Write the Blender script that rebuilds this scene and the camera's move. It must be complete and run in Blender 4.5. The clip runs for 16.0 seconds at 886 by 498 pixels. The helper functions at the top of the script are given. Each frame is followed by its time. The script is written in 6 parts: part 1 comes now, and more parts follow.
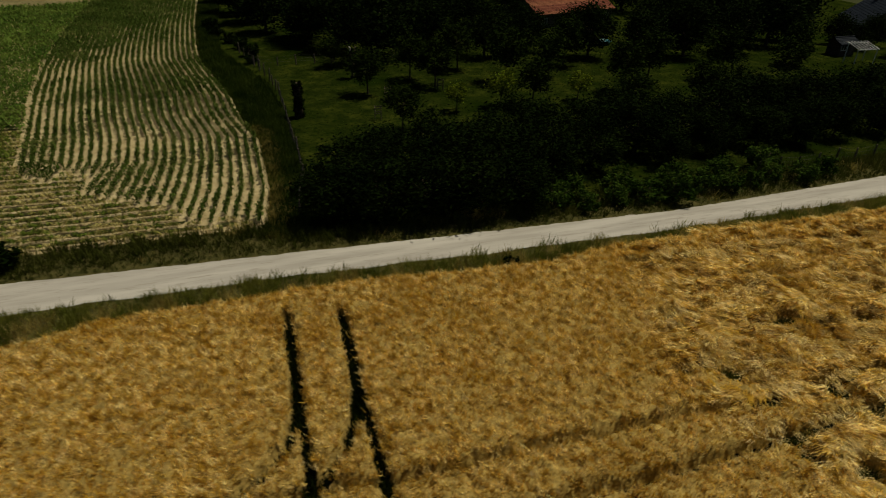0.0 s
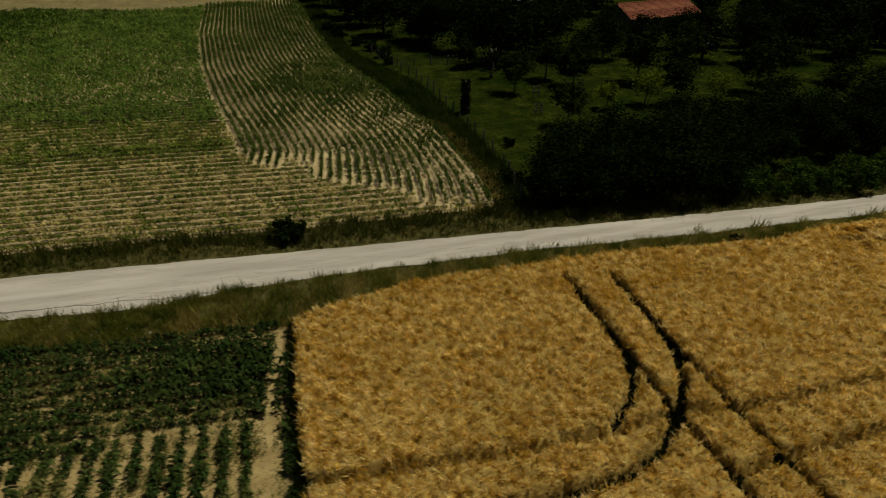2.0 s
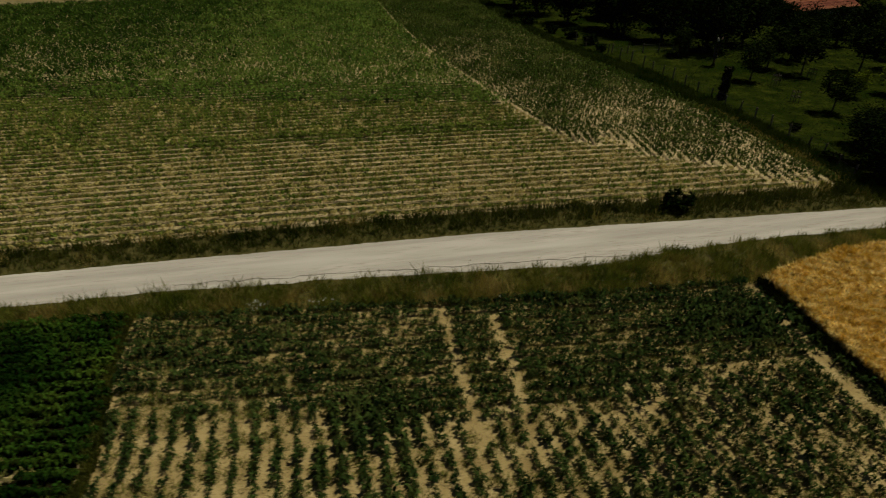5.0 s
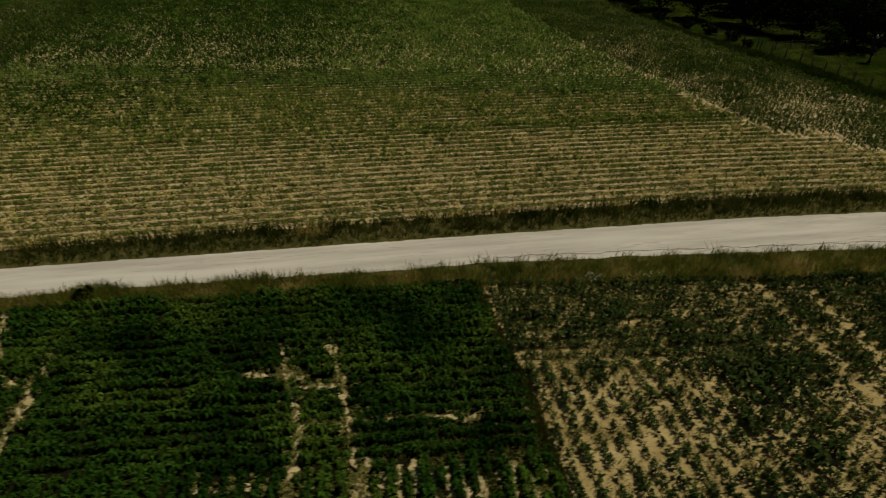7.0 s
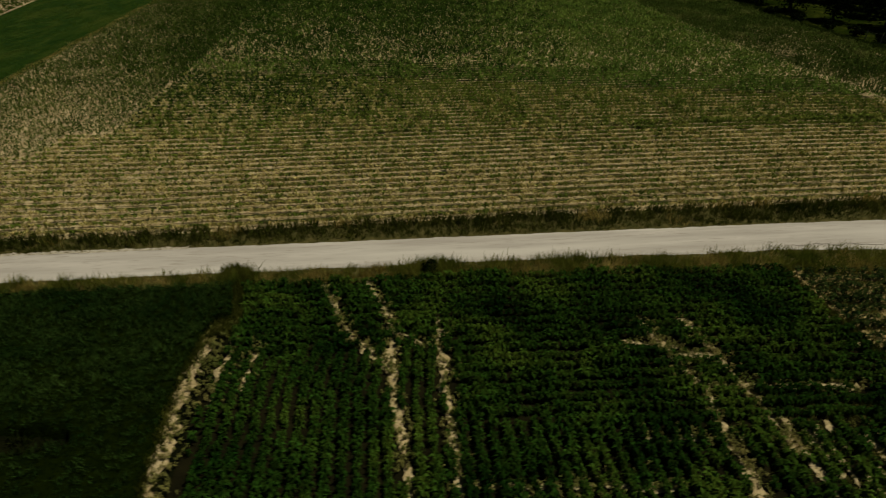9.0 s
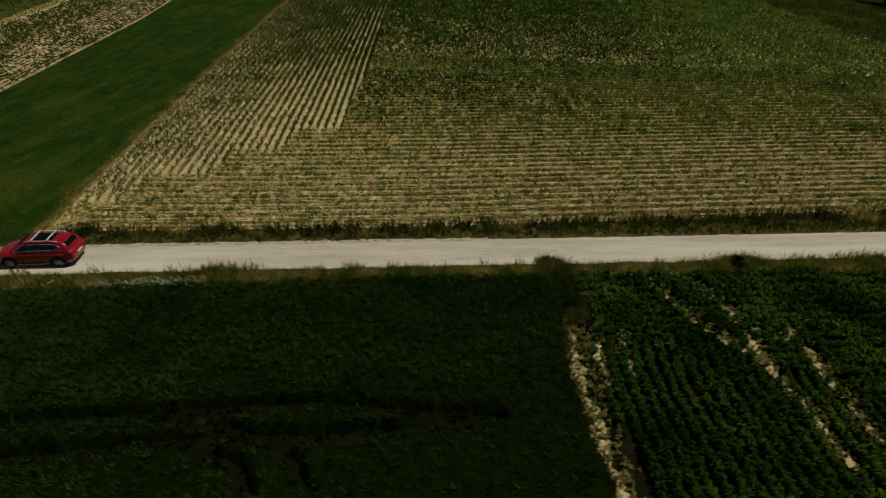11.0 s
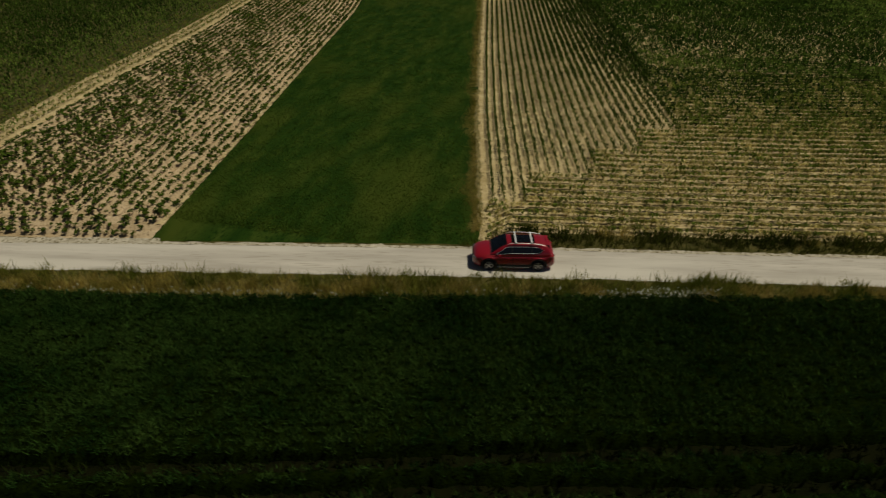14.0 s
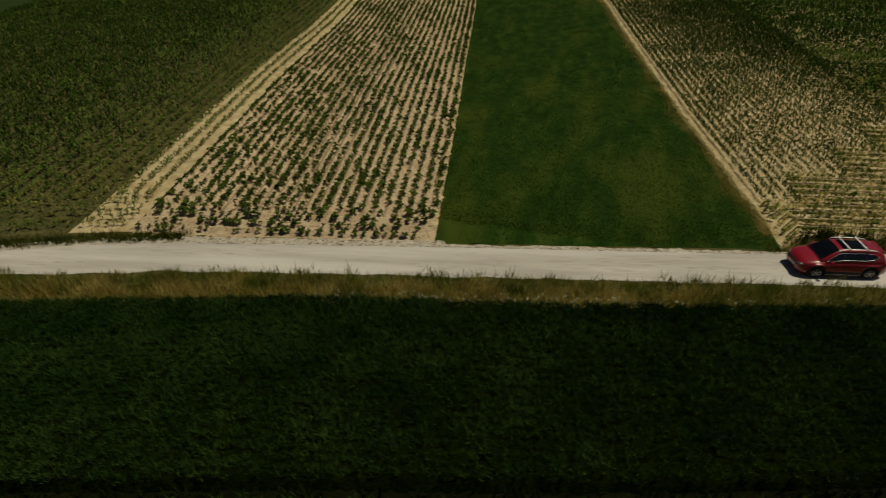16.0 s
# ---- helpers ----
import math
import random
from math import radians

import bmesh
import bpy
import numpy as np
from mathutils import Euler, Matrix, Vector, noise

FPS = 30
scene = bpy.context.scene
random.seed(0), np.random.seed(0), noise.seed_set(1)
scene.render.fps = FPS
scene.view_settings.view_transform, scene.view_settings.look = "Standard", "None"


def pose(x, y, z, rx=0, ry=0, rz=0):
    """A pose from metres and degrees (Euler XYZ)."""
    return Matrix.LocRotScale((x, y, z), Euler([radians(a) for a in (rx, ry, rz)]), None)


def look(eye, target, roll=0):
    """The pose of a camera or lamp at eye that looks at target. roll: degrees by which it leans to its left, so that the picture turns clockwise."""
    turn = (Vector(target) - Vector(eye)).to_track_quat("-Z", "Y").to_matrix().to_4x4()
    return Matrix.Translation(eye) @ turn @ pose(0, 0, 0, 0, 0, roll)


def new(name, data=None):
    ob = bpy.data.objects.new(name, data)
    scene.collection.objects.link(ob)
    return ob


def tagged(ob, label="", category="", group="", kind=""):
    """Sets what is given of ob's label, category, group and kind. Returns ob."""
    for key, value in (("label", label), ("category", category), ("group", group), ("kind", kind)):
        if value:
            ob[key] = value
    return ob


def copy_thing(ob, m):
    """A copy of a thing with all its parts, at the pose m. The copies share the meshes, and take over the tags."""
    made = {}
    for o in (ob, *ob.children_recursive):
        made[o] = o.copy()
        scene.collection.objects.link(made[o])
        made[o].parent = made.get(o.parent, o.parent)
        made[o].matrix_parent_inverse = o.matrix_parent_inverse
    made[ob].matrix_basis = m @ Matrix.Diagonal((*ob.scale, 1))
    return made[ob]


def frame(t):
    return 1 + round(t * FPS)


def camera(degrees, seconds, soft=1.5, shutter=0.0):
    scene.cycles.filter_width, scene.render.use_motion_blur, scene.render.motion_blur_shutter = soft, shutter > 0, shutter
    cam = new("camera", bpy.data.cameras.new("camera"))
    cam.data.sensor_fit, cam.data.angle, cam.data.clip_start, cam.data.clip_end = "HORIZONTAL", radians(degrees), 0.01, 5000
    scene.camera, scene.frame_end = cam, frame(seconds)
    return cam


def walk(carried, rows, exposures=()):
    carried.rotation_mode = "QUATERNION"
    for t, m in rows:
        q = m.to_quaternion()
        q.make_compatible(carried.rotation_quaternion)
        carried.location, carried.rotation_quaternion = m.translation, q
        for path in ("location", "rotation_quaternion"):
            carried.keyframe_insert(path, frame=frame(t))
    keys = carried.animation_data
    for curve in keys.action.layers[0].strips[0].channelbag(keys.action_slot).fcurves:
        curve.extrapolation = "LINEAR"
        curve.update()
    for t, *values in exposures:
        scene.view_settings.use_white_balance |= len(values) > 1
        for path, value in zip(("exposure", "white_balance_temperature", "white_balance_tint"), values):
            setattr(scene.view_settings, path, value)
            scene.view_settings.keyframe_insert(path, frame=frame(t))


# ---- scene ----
cam = camera(72.21, 16.0, soft=1.1, shutter=0.35)
PATH = [
    (0.0, -4.112, -3.466, 19.181, 59.399, -6.626, 1.095),
    (0.5, -7.631, -4.581, 19.279, 59.411, -6.188, 1.028),
    (1.0, -11.21, -5.57, 19.386, 59.493, -5.593, 0.96),
    (1.5, -14.874, -6.341, 19.501, 59.726, -5.133, 0.9),
    (2.0, -18.637, -6.888, 19.591, 59.816, -4.631, 0.898),
    (2.5, -22.535, -7.288, 19.635, 59.714, -3.939, 0.934),
    (3.0, -26.637, -7.657, 19.641, 59.633, -3.343, 0.983),
    (3.5, -30.848, -8.093, 19.648, 59.58, -2.857, 1.003),
    (4.0, -35.094, -8.661, 19.673, 59.412, -2.481, 0.991),
    (4.2, -36.805, -8.908, 19.688, 59.317, -2.337, 0.983),
    (6.3, -54.806, -11.943, 20.044, 58.439, -0.094, 1.032),
    (6.5, -56.528, -12.243, 20.061, 58.431, 0.187, 1.028),
    (7.0, -60.819, -13.012, 20.088, 58.371, 0.931, 1.008),
    (7.5, -65.131, -13.899, 20.141, 58.283, 1.742, 0.984),
    (8.0, -69.407, -14.877, 20.238, 58.217, 2.507, 0.971),
    (8.5, -73.569, -15.863, 20.37, 58.19, 3.124, 0.994),
    (9.0, -77.842, -16.86, 20.486, 58.107, 4.089, 1.014),
    (9.2, -79.553, -17.234, 20.521, 58.071, 4.466, 1.017),
    (11.3, -97.566, -20.123, 20.458, 58.057, 7.348, 0.902),
    (11.5, -99.31, -20.3, 20.425, 58.053, 7.67, 0.911),
    (12.0, -103.686, -20.699, 20.325, 57.993, 8.612, 0.959),
    (12.5, -108.07, -21.006, 20.176, 57.95, 9.46, 1.022),
    (13.0, -112.439, -21.278, 19.981, 57.888, 10.104, 1.084),
    (13.5, -116.748, -21.557, 19.78, 57.727, 10.728, 1.122),
    (14.0, -120.975, -21.828, 19.605, 57.526, 11.277, 1.1),
    (14.5, -125.177, -22.134, 19.442, 57.257, 11.705, 1.013),
    (15.0, -129.356, -22.499, 19.269, 57.027, 12.195, 0.918),
    (15.5, -133.459, -22.954, 19.059, 56.929, 12.436, 0.834),
    (16.0, -137.55, -23.477, 18.813, 56.951, 12.629, 0.758),
]
walk(cam, [(t, pose(x, y, z, rx, 0, rz) @ pose(0, 0, 0, 0, 0, roll)) for t, x, y, z, rx, rz, roll in PATH],
     exposures=[(0.0, -0.88, 7350, 1.5), (16.0, -0.88, 7350, 1.5)])

# ---- world, sun, exposure ----
SUN_WAY = Vector((0.42, 0.22, 1.0)).normalized()
world = bpy.data.worlds.new("sky")
scene.world = world
world.use_nodes = True
wn = world.node_tree.nodes
sky = wn.new("ShaderNodeTexSky")
sky.sky_type = "NISHITA"
sky.sun_disc = False
sky.air_density, sky.dust_density, sky.ozone_density = 0.45, 0.25, 0.5
sky.sun_elevation = math.asin(SUN_WAY.z)
sky.sun_rotation = math.atan2(SUN_WAY.x, SUN_WAY.y)
world.node_tree.links.new(sky.outputs[0], wn["Background"].inputs[0])
wn["Background"].inputs[1].default_value = 0.05
sun_data = bpy.data.lights.new("sun", "SUN")
sun_data.energy, sun_data.angle, sun_data.color = 5.0, radians(0.55), (1.0, 0.94, 0.84)
sun = new("sun", sun_data)
sun.matrix_world = look(SUN_WAY * 120, (0, 0, 0))

rng = np.random.default_rng(7)


# ---- materials ----
def material(name, stops, scale=1.0, rough=0.9, bump=0.0, bump_scale=20.0, fine=None, metal=0.0, coat=0.0,
             island=0.0, objects=0.0, spec=0.04, big=None, both=0.0, stretch=None):
    """stops: (place, colour) along a noise; fine: colour mixed in by a small-scale noise; big: colour mixed in by a broad noise."""
    m = bpy.data.materials.new(name)
    m.use_nodes = True
    n, l = m.node_tree.nodes, m.node_tree.links
    p = n["Principled BSDF"]
    p.inputs["Roughness"].default_value, p.inputs["Metallic"].default_value = rough, metal
    p.inputs["Specular IOR Level"].default_value, p.inputs["Coat Weight"].default_value = spec, coat
    place = n.new("ShaderNodeNewGeometry").outputs["Position"]
    if stretch:
        turn = n.new("ShaderNodeMapping")
        turn.vector_type = stretch[3] if len(stretch) > 3 else "POINT"
        turn.inputs["Rotation"].default_value = (0, 0, stretch[0])
        turn.inputs["Scale"].default_value = (stretch[1], stretch[2], 1)
        l.new(place, turn.inputs[0])
        place = turn.outputs[0]

    def noisy(size, detail=4.0):
        t = n.new("ShaderNodeTexNoise")
        t.inputs["Scale"].default_value, t.inputs["Detail"].default_value = size, detail
        l.new(place, t.inputs["Vector"])
        return t.outputs["Fac"]

    def mixed(a, b, fac):
        x = n.new("ShaderNodeMix")
        x.data_type = "RGBA"
        l.new(fac, x.inputs[0])
        l.new(a, x.inputs[6])
        if isinstance(b, tuple):
            x.inputs[7].default_value = (*b, 1)
        else:
            l.new(b, x.inputs[7])
        return x.outputs[2]

    def ramp(fac, lo, hi):
        r = n.new("ShaderNodeMapRange")
        r.inputs[1].default_value, r.inputs[2].default_value = lo, hi
        l.new(fac, r.inputs[0])
        return r.outputs[0]

    r = n.new("ShaderNodeValToRGB")
    r.color_ramp.elements[0].position, r.color_ramp.elements[0].color = stops[0][0], (*stops[0][1], 1)
    r.color_ramp.elements[1].position, r.color_ramp.elements[1].color = stops[-1][0], (*stops[-1][1], 1)
    for at, col in stops[1:-1]:
        r.color_ramp.elements.new(at).color = (*col, 1)
    l.new(noisy(scale), r.inputs[0])
    colour = r.outputs[0]
    if fine:
        colour = mixed(colour, fine[0], ramp(noisy(fine[1], 3.0), fine[2], fine[2] + 0.15))
    if big:
        colour = mixed(colour, big[0], ramp(noisy(big[1], 3.0), big[2], big[2] + 0.2))
    if island or objects:
        source = n.new("ShaderNodeNewGeometry").outputs["Random Per Island"] if island else n.new("ShaderNodeObjectInfo").outputs["Random"]
        hsv = n.new("ShaderNodeHueSaturation")
        v = n.new("ShaderNodeMapRange")
        k = island or objects
        v.inputs[3].default_value, v.inputs[4].default_value = 1 - k, 1 + k
        l.new(source, v.inputs[0])
        l.new(v.outputs[0], hsv.inputs["Value"])
        h = n.new("ShaderNodeMapRange")
        h.inputs[3].default_value, h.inputs[4].default_value = 0.5 - 0.03 * k, 0.5 + 0.03 * k
        l.new(source, h.inputs[0])
        l.new(h.outputs[0], hsv.inputs["Hue"])
        l.new(colour, hsv.inputs["Color"])
        colour = hsv.outputs[0]
    l.new(colour, p.inputs["Base Color"])
    if bump:
        b = n.new("ShaderNodeBump")
        b.inputs["Strength"].default_value, b.inputs["Distance"].default_value = bump, 0.05
        l.new(noisy(bump_scale, 6.0), b.inputs["Height"])
        l.new(b.outputs[0], p.inputs["Normal"])
    if both:
        t = n.new("ShaderNodeBsdfTranslucent")
        l.new(colour, t.inputs[0])
        a = n.new("ShaderNodeMixShader")
        a.inputs[0].default_value = both
        l.new(p.outputs[0], a.inputs[1])
        l.new(t.outputs[0], a.inputs[2])
        l.new(a.outputs[0], n["Material Output"].inputs[0])
    return m


def plain(name, colour, rough=0.5, metal=0.0, coat=0.0, spec=0.5, grain=0.12):
    dark = tuple(c * (1 - grain) for c in colour)
    return material(name, [(0.35, dark), (0.65, colour)], scale=6.0, rough=rough, metal=metal, coat=coat, spec=spec)


M_EARTH = material("far_grassland", [(0.3, (0.025, 0.034, 0.010)), (0.7, (0.05, 0.055, 0.02))], scale=0.05, big=((0.03, 0.045, 0.015), 0.02, 0.5), bump=0.5, bump_scale=3)
M_BEET_SOIL = material("dry_ochre_soil", [(0.3, (0.26, 0.19, 0.08)), (0.5, (0.35, 0.265, 0.118)), (0.7, (0.44, 0.34, 0.165))], scale=0.9, fine=((0.18, 0.13, 0.055), 9.0, 0.55), bump=0.9, bump_scale=14)
M_SOIL = material("dry_pale_soil", [(0.3, (0.33, 0.255, 0.125)), (0.5, (0.445, 0.35, 0.19)), (0.7, (0.55, 0.445, 0.262))], scale=0.9, fine=((0.235, 0.178, 0.088), 9.0, 0.55), bump=0.9, bump_scale=14)
M_RIDGE = material("dry_ridge_soil", [(0.3, (0.32, 0.235, 0.135)), (0.5, (0.43, 0.328, 0.208)), (0.7, (0.52, 0.402, 0.268))], scale=0.9, fine=((0.21, 0.152, 0.085), 7.0, 0.53), bump=0.9, bump_scale=14)
M_GRAVEL = material("pale_gravel", [(0.3, (0.37, 0.34, 0.302)), (0.5, (0.425, 0.393, 0.351)), (0.7, (0.50, 0.463, 0.416))], scale=0.9, fine=((0.34, 0.31, 0.268), 5.0, 0.55), big=((0.525, 0.493, 0.442), 0.35, 0.5), bump=0.12, bump_scale=24, stretch=(0.19, 6.0, 0.6, "TEXTURE"))
M_EDGE = material("loose_chalky_gravel", [(0.3, (0.34, 0.30, 0.23)), (0.7, (0.55, 0.50, 0.41))], scale=3.0, fine=((0.12, 0.10, 0.05), 6.0, 0.52), bump=0.9, bump_scale=25)
M_VERGE = material("verge_soil", [(0.3, (0.04, 0.042, 0.012)), (0.7, (0.10, 0.085, 0.03))], scale=1.5, bump=0.8, bump_scale=10)
M_MEADOW = material("mown_meadow", [(0.3, (0.009, 0.027, 0.004)), (0.5, (0.017, 0.040, 0.0055)), (0.7, (0.038, 0.061, 0.010))], scale=0.6, fine=((0.007, 0.021, 0.003), 5.0, 0.5), big=((0.040, 0.057, 0.009), 0.16, 0.52), bump=1.0, bump_scale=9, stretch=(0.15, 1.5, 0.45), spec=0.02)
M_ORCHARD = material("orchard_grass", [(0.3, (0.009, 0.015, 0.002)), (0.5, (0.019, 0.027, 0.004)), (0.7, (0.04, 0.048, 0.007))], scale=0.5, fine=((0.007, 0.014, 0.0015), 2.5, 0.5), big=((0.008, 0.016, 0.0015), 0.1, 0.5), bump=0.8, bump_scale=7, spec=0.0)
M_PASTURE = material("dark_pasture", [(0.3, (0.015, 0.03, 0.007)), (0.7, (0.03, 0.046, 0.011))], scale=0.2, fine=((0.017, 0.03, 0.008), 2.0, 0.5), bump=0.7, bump_scale=6, stretch=(0.15, 2.0, 0.4))
M_STUBBLE = material("dry_stubble", [(0.3, (0.15, 0.125, 0.052)), (0.7, (0.25, 0.205, 0.10))], scale=0.3, fine=((0.10, 0.09, 0.036), 2.0, 0.5), bump=0.5)


# ---- plan ----
def chain(pts):
    a = np.array(sorted(pts), float)
    return lambda v: np.interp(v, a[:, 0], a[:, 1])


road_far = chain([(-900, -150), (-260, -26), (-190, -8), (-168.7, -1.7), (-163.7, 0.3), (-159, 1.7), (-142, 5.4), (-120.5, 9.8), (-97, 14.2), (-78, 17.8), (-59, 21.4),
                  (-40, 24.8), (-22, 27.2), (2, 30.6), (16.2, 32.7), (38, 37.8), (60, 43), (900, 240)])
road_near = chain([(-900, -155), (-260, -30), (-190, -11.5), (-167, -3.7), (-157, -0.8), (-141.4, 2.5), (-120, 6.8), (-96, 11.3), (-76, 15.0), (-57.5, 18.2), (-46, 19.7), (-37, 20.6),
                   (-31.5, 21.2), (-28, 22.7), (-21, 24.3), (-9.4, 26.3), (1.7, 27.9), (15, 30), (36, 34.4), (60, 40), (900, 237)])
verge_far = chain([(-900, -148), (-170, -0.5), (-163, 1.9), (-145, 5.1), (-126, 9.2), (-124.8, 9.4), (-123.5, 11.3), (-114, 12.9), (-101.7, 15.2), (-84, 19), (-68, 22.4), (-50, 26), (-40, 27.8), (-25, 30), (-11, 32.6), (-9, 31), (60, 46)])
verge_near = chain([(-900, -158), (-165, -5.9), (-150, -1.7), (-137, 0.8), (-115, 5.9), (-101, 9.0), (-90, 10.9), (-76, 13.4), (-59, 15.8), (-47, 16.8), (-36, 17.8), (-27, 19),
                    (-24, 19.3), (-18, 22.3), (-6, 24.9), (5, 25.9), (10.3, 27.7), (19, 29.5), (33, 31.6), (60, 37)])
orchard_edge = chain([(20, -11), (29.5, -10.8), (39, -11.6), (50, -13.9), (65.8, -18.0), (82, -26.5), (95, -30), (121, -34.8), (150, -40)])       # x at y
furrow_left = chain([(30, -32), (43.6, -32.0), (49.5, -34.2), (59, -38.0), (73, -43.0), (95, -49.3), (121, -55), (150, -57)])
furrow_right = chain([(30, -11.4), (38.3, -12.2), (48.9, -14.6), (55, -17.3), (61, -19.2), (66, -21.3), (77, -26.0), (84, -28.0), (100, -32.0), (127, -38.0), (150, -43)])
strip_left = chain([(5, -124.6), (12.3, -125.3), (21, -126.8), (32, -128.7), (54, -132), (86, -136.5), (160, -146)])
strip_right = chain([(13, -122.6), (20, -122.5), (20.6, -118), (25.5, -118), (26, -114.3), (31, -114.3), (31.6, -110.6), (55.7, -113.1), (94, -119), (160, -129)])
meadow_left = chain([(0, -144), (6, -144.6), (14.3, -145.8), (24.8, -147.3), (40, -149.6), (72, -154.3), (92, -158.5), (160, -172)])
potato_left = chain([(0, -162), (3, -162.4), (13, -163.9), (33, -167), (53, -169.3), (68, -171.7), (160, -186)])
green_left = chain([(0, -205), (20, -210), (65, -217), (160, -228)])
wheat_left = chain([(-40, -14), (5.6, -21.6), (8.7, -22.5), (14, -23.5), (19.2, -24.2), (21, -24.4)])
soy_right = chain([(-40, -50), (2.7, -56.2), (7.2, -57), (12, -58.4), (17, -59.5)])
soy_left = chain([(-40, -84), (-3, -89.3), (3, -90.4), (7.5, -90.4), (12, -92)])
field_end = chain([(-400, 100), (-160, 99), (-126, 101), (-98, 112), (-84, 118), (-66, 116), (-55, 122), (-48, 126), (-30, 133), (100, 138)])  # y at x


def part(name, bm, mat, parent=None, label="", smooth=False):
    me = bpy.data.meshes.new(name)
    bm.normal_update()
    bm.to_mesh(me)
    bm.free()
    me.materials.append(mat)
    if smooth:
        me.shade_smooth()
    ob = new(name, me)
    if parent:
        ob.parent = parent
    return tagged(ob, label)


def raw(name, verts, faces, mat, smooth=False):
    """One mesh object from numpy arrays; every face has the same number of corners."""
    me = bpy.data.meshes.new(name)
    verts, faces = np.asarray(verts, np.float32), np.asarray(faces, np.int32)
    k = faces.shape[1]
    me.vertices.add(len(verts))
    me.vertices.foreach_set("co", verts.ravel())
    me.loops.add(faces.size)
    me.loops.foreach_set("vertex_index", faces.ravel())
    me.polygons.add(len(faces))
    me.polygons.foreach_set("loop_start", np.arange(0, faces.size, k, dtype=np.int32))
    me.polygons.foreach_set("use_smooth", np.full(len(faces), smooth))
    me.update(calc_edges=True)
    me.materials.append(mat)
    return new(name, me)


def wave(x, y, size, seed=0.0):
    """Smooth value noise of numpy arrays, about -1 to 1."""
    out = np.zeros_like(x, dtype=float)
    turn = np.random.default_rng(int(seed * 10) + 3)
    for k in range(7):
        a, b, c = turn.uniform(0, 6.283, 3)
        s = size * turn.uniform(0.6, 1.6)
        out += np.sin((x * np.cos(a) + y * np.sin(a)) / s * 6.283 + b + 1.3 * np.sin((x * np.sin(c) - y * np.cos(c)) / s * 3.7 + c))
    return out / 3.5


def sheet(name, mat, us, lower, upper, z=0.0, across=24, rough=0.0, by_x=True, size=1.2, label="", category=""):
    """A piece of land between two lines: lower(u) and upper(u) along u (x, or y when by_x is off)."""
    us = np.asarray(us, float)
    lo, hi = lower(us), upper(us)
    v = np.linspace(0, 1, across)
    A = np.repeat(us, across)
    B = (lo[:, None] + (hi - lo)[:, None] * v).ravel()
    X, Y = (A, B) if by_x else (B, A)
    Z = z + rough * wave(X, Y, size, 1) if rough else np.full_like(X, z)
    i = np.arange((len(us) - 1) * across).reshape(len(us) - 1, across)[:, :-1].ravel()
    F = np.stack([i, i + across, i + across + 1, i + 1], 1)
    if not by_x:
        F = F[:, ::-1]
    ob = raw(name, np.stack([X, Y, Z], 1), F, mat, True)
    return tagged(ob, label, category, kind="structure")


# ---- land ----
# Near-black tone carries the shade under the soy and wheat plants.
M_SHADE_SOIL = material("shade_toned_soil", [(0.3, (0.006, 0.006, 0.003)), (0.7, (0.013, 0.012, 0.005))], scale=1.0, bump=0.8, bump_scale=12, spec=0.0)
M_CRACK = plain("dark_crack", (0.24, 0.215, 0.18), rough=0.9)
def dip(x, y):
    """The land falls away gently behind the orchard."""
    a, b = np.clip((y - 76) / 38, 0, 1), np.clip((x + 8) / 25, 0, 1)
    return -2.4 * a * a * (3 - 2 * a) * b * b * (3 - 2 * b)


g = np.linspace(-1500, 1500, 121)
GX, GY = [a.ravel() for a in np.meshgrid(g - 60, g + 60, indexing="ij")]
i = np.arange(120 * 121).reshape(120, 121)[:, :-1].ravel()
ground = tagged(raw("ground", np.stack([GX, GY, dip(GX, GY) - 0.35], 1), np.stack([i, i + 121, i + 122, i + 1], 1), M_EARTH, True), "dark grassland that reaches the horizon", "ground", kind="structure")
# the road has a slight crown and uneven edges
us = np.arange(-420, 160, 0.25)
ragged_far = lambda u: road_far(u) + 0.04 * wave(u, u * 0, 2.6, 2) + 0.035 * wave(u, u * 0, 0.6, 3)
ragged_near = lambda u: road_near(u) + 0.10 * wave(u, u * 0, 2.9, 4) + 0.04 * wave(u, u * 0, 0.6, 5)
v = np.linspace(0, 1, 9)
lo, hi = ragged_near(us), ragged_far(us)
X = np.repeat(us, 9)
Y = (lo[:, None] + (hi - lo)[:, None] * v).ravel()
V = np.tile(v, len(us))
Z = 0.03 + 0.06 * np.sin(V * np.pi) - 0.018 * (np.exp(-((V - 0.27) / 0.09) ** 2) + np.exp(-((V - 0.73) / 0.09) ** 2)) + 0.002 * wave(X, Y * 3, 4.0, 6)
i = np.arange((len(us) - 1) * 9).reshape(-1, 9)[:, :-1].ravel()
road = tagged(raw("road", np.stack([X, Y, Z], 1), np.stack([i, i + 9, i + 10, i + 1], 1), M_GRAVEL, True), "pale compacted gravel farm road", "road", kind="structure")

sheet("verge_far", M_VERGE, np.arange(-200, 70, 1.0), lambda u: road_far(u) - 0.2, lambda u: np.maximum(verge_far(u), road_far(u) + 0.3), z=-0.01, across=5, rough=0.03, label="grassy verge between road and fields", category="verge")
sheet("verge_near", M_VERGE, np.arange(-200, 70, 1.0), lambda u: verge_near(u), lambda u: road_near(u) + 0.2, z=-0.01, across=5, rough=0.03, label="grassy verge along the gravel road", category="verge")


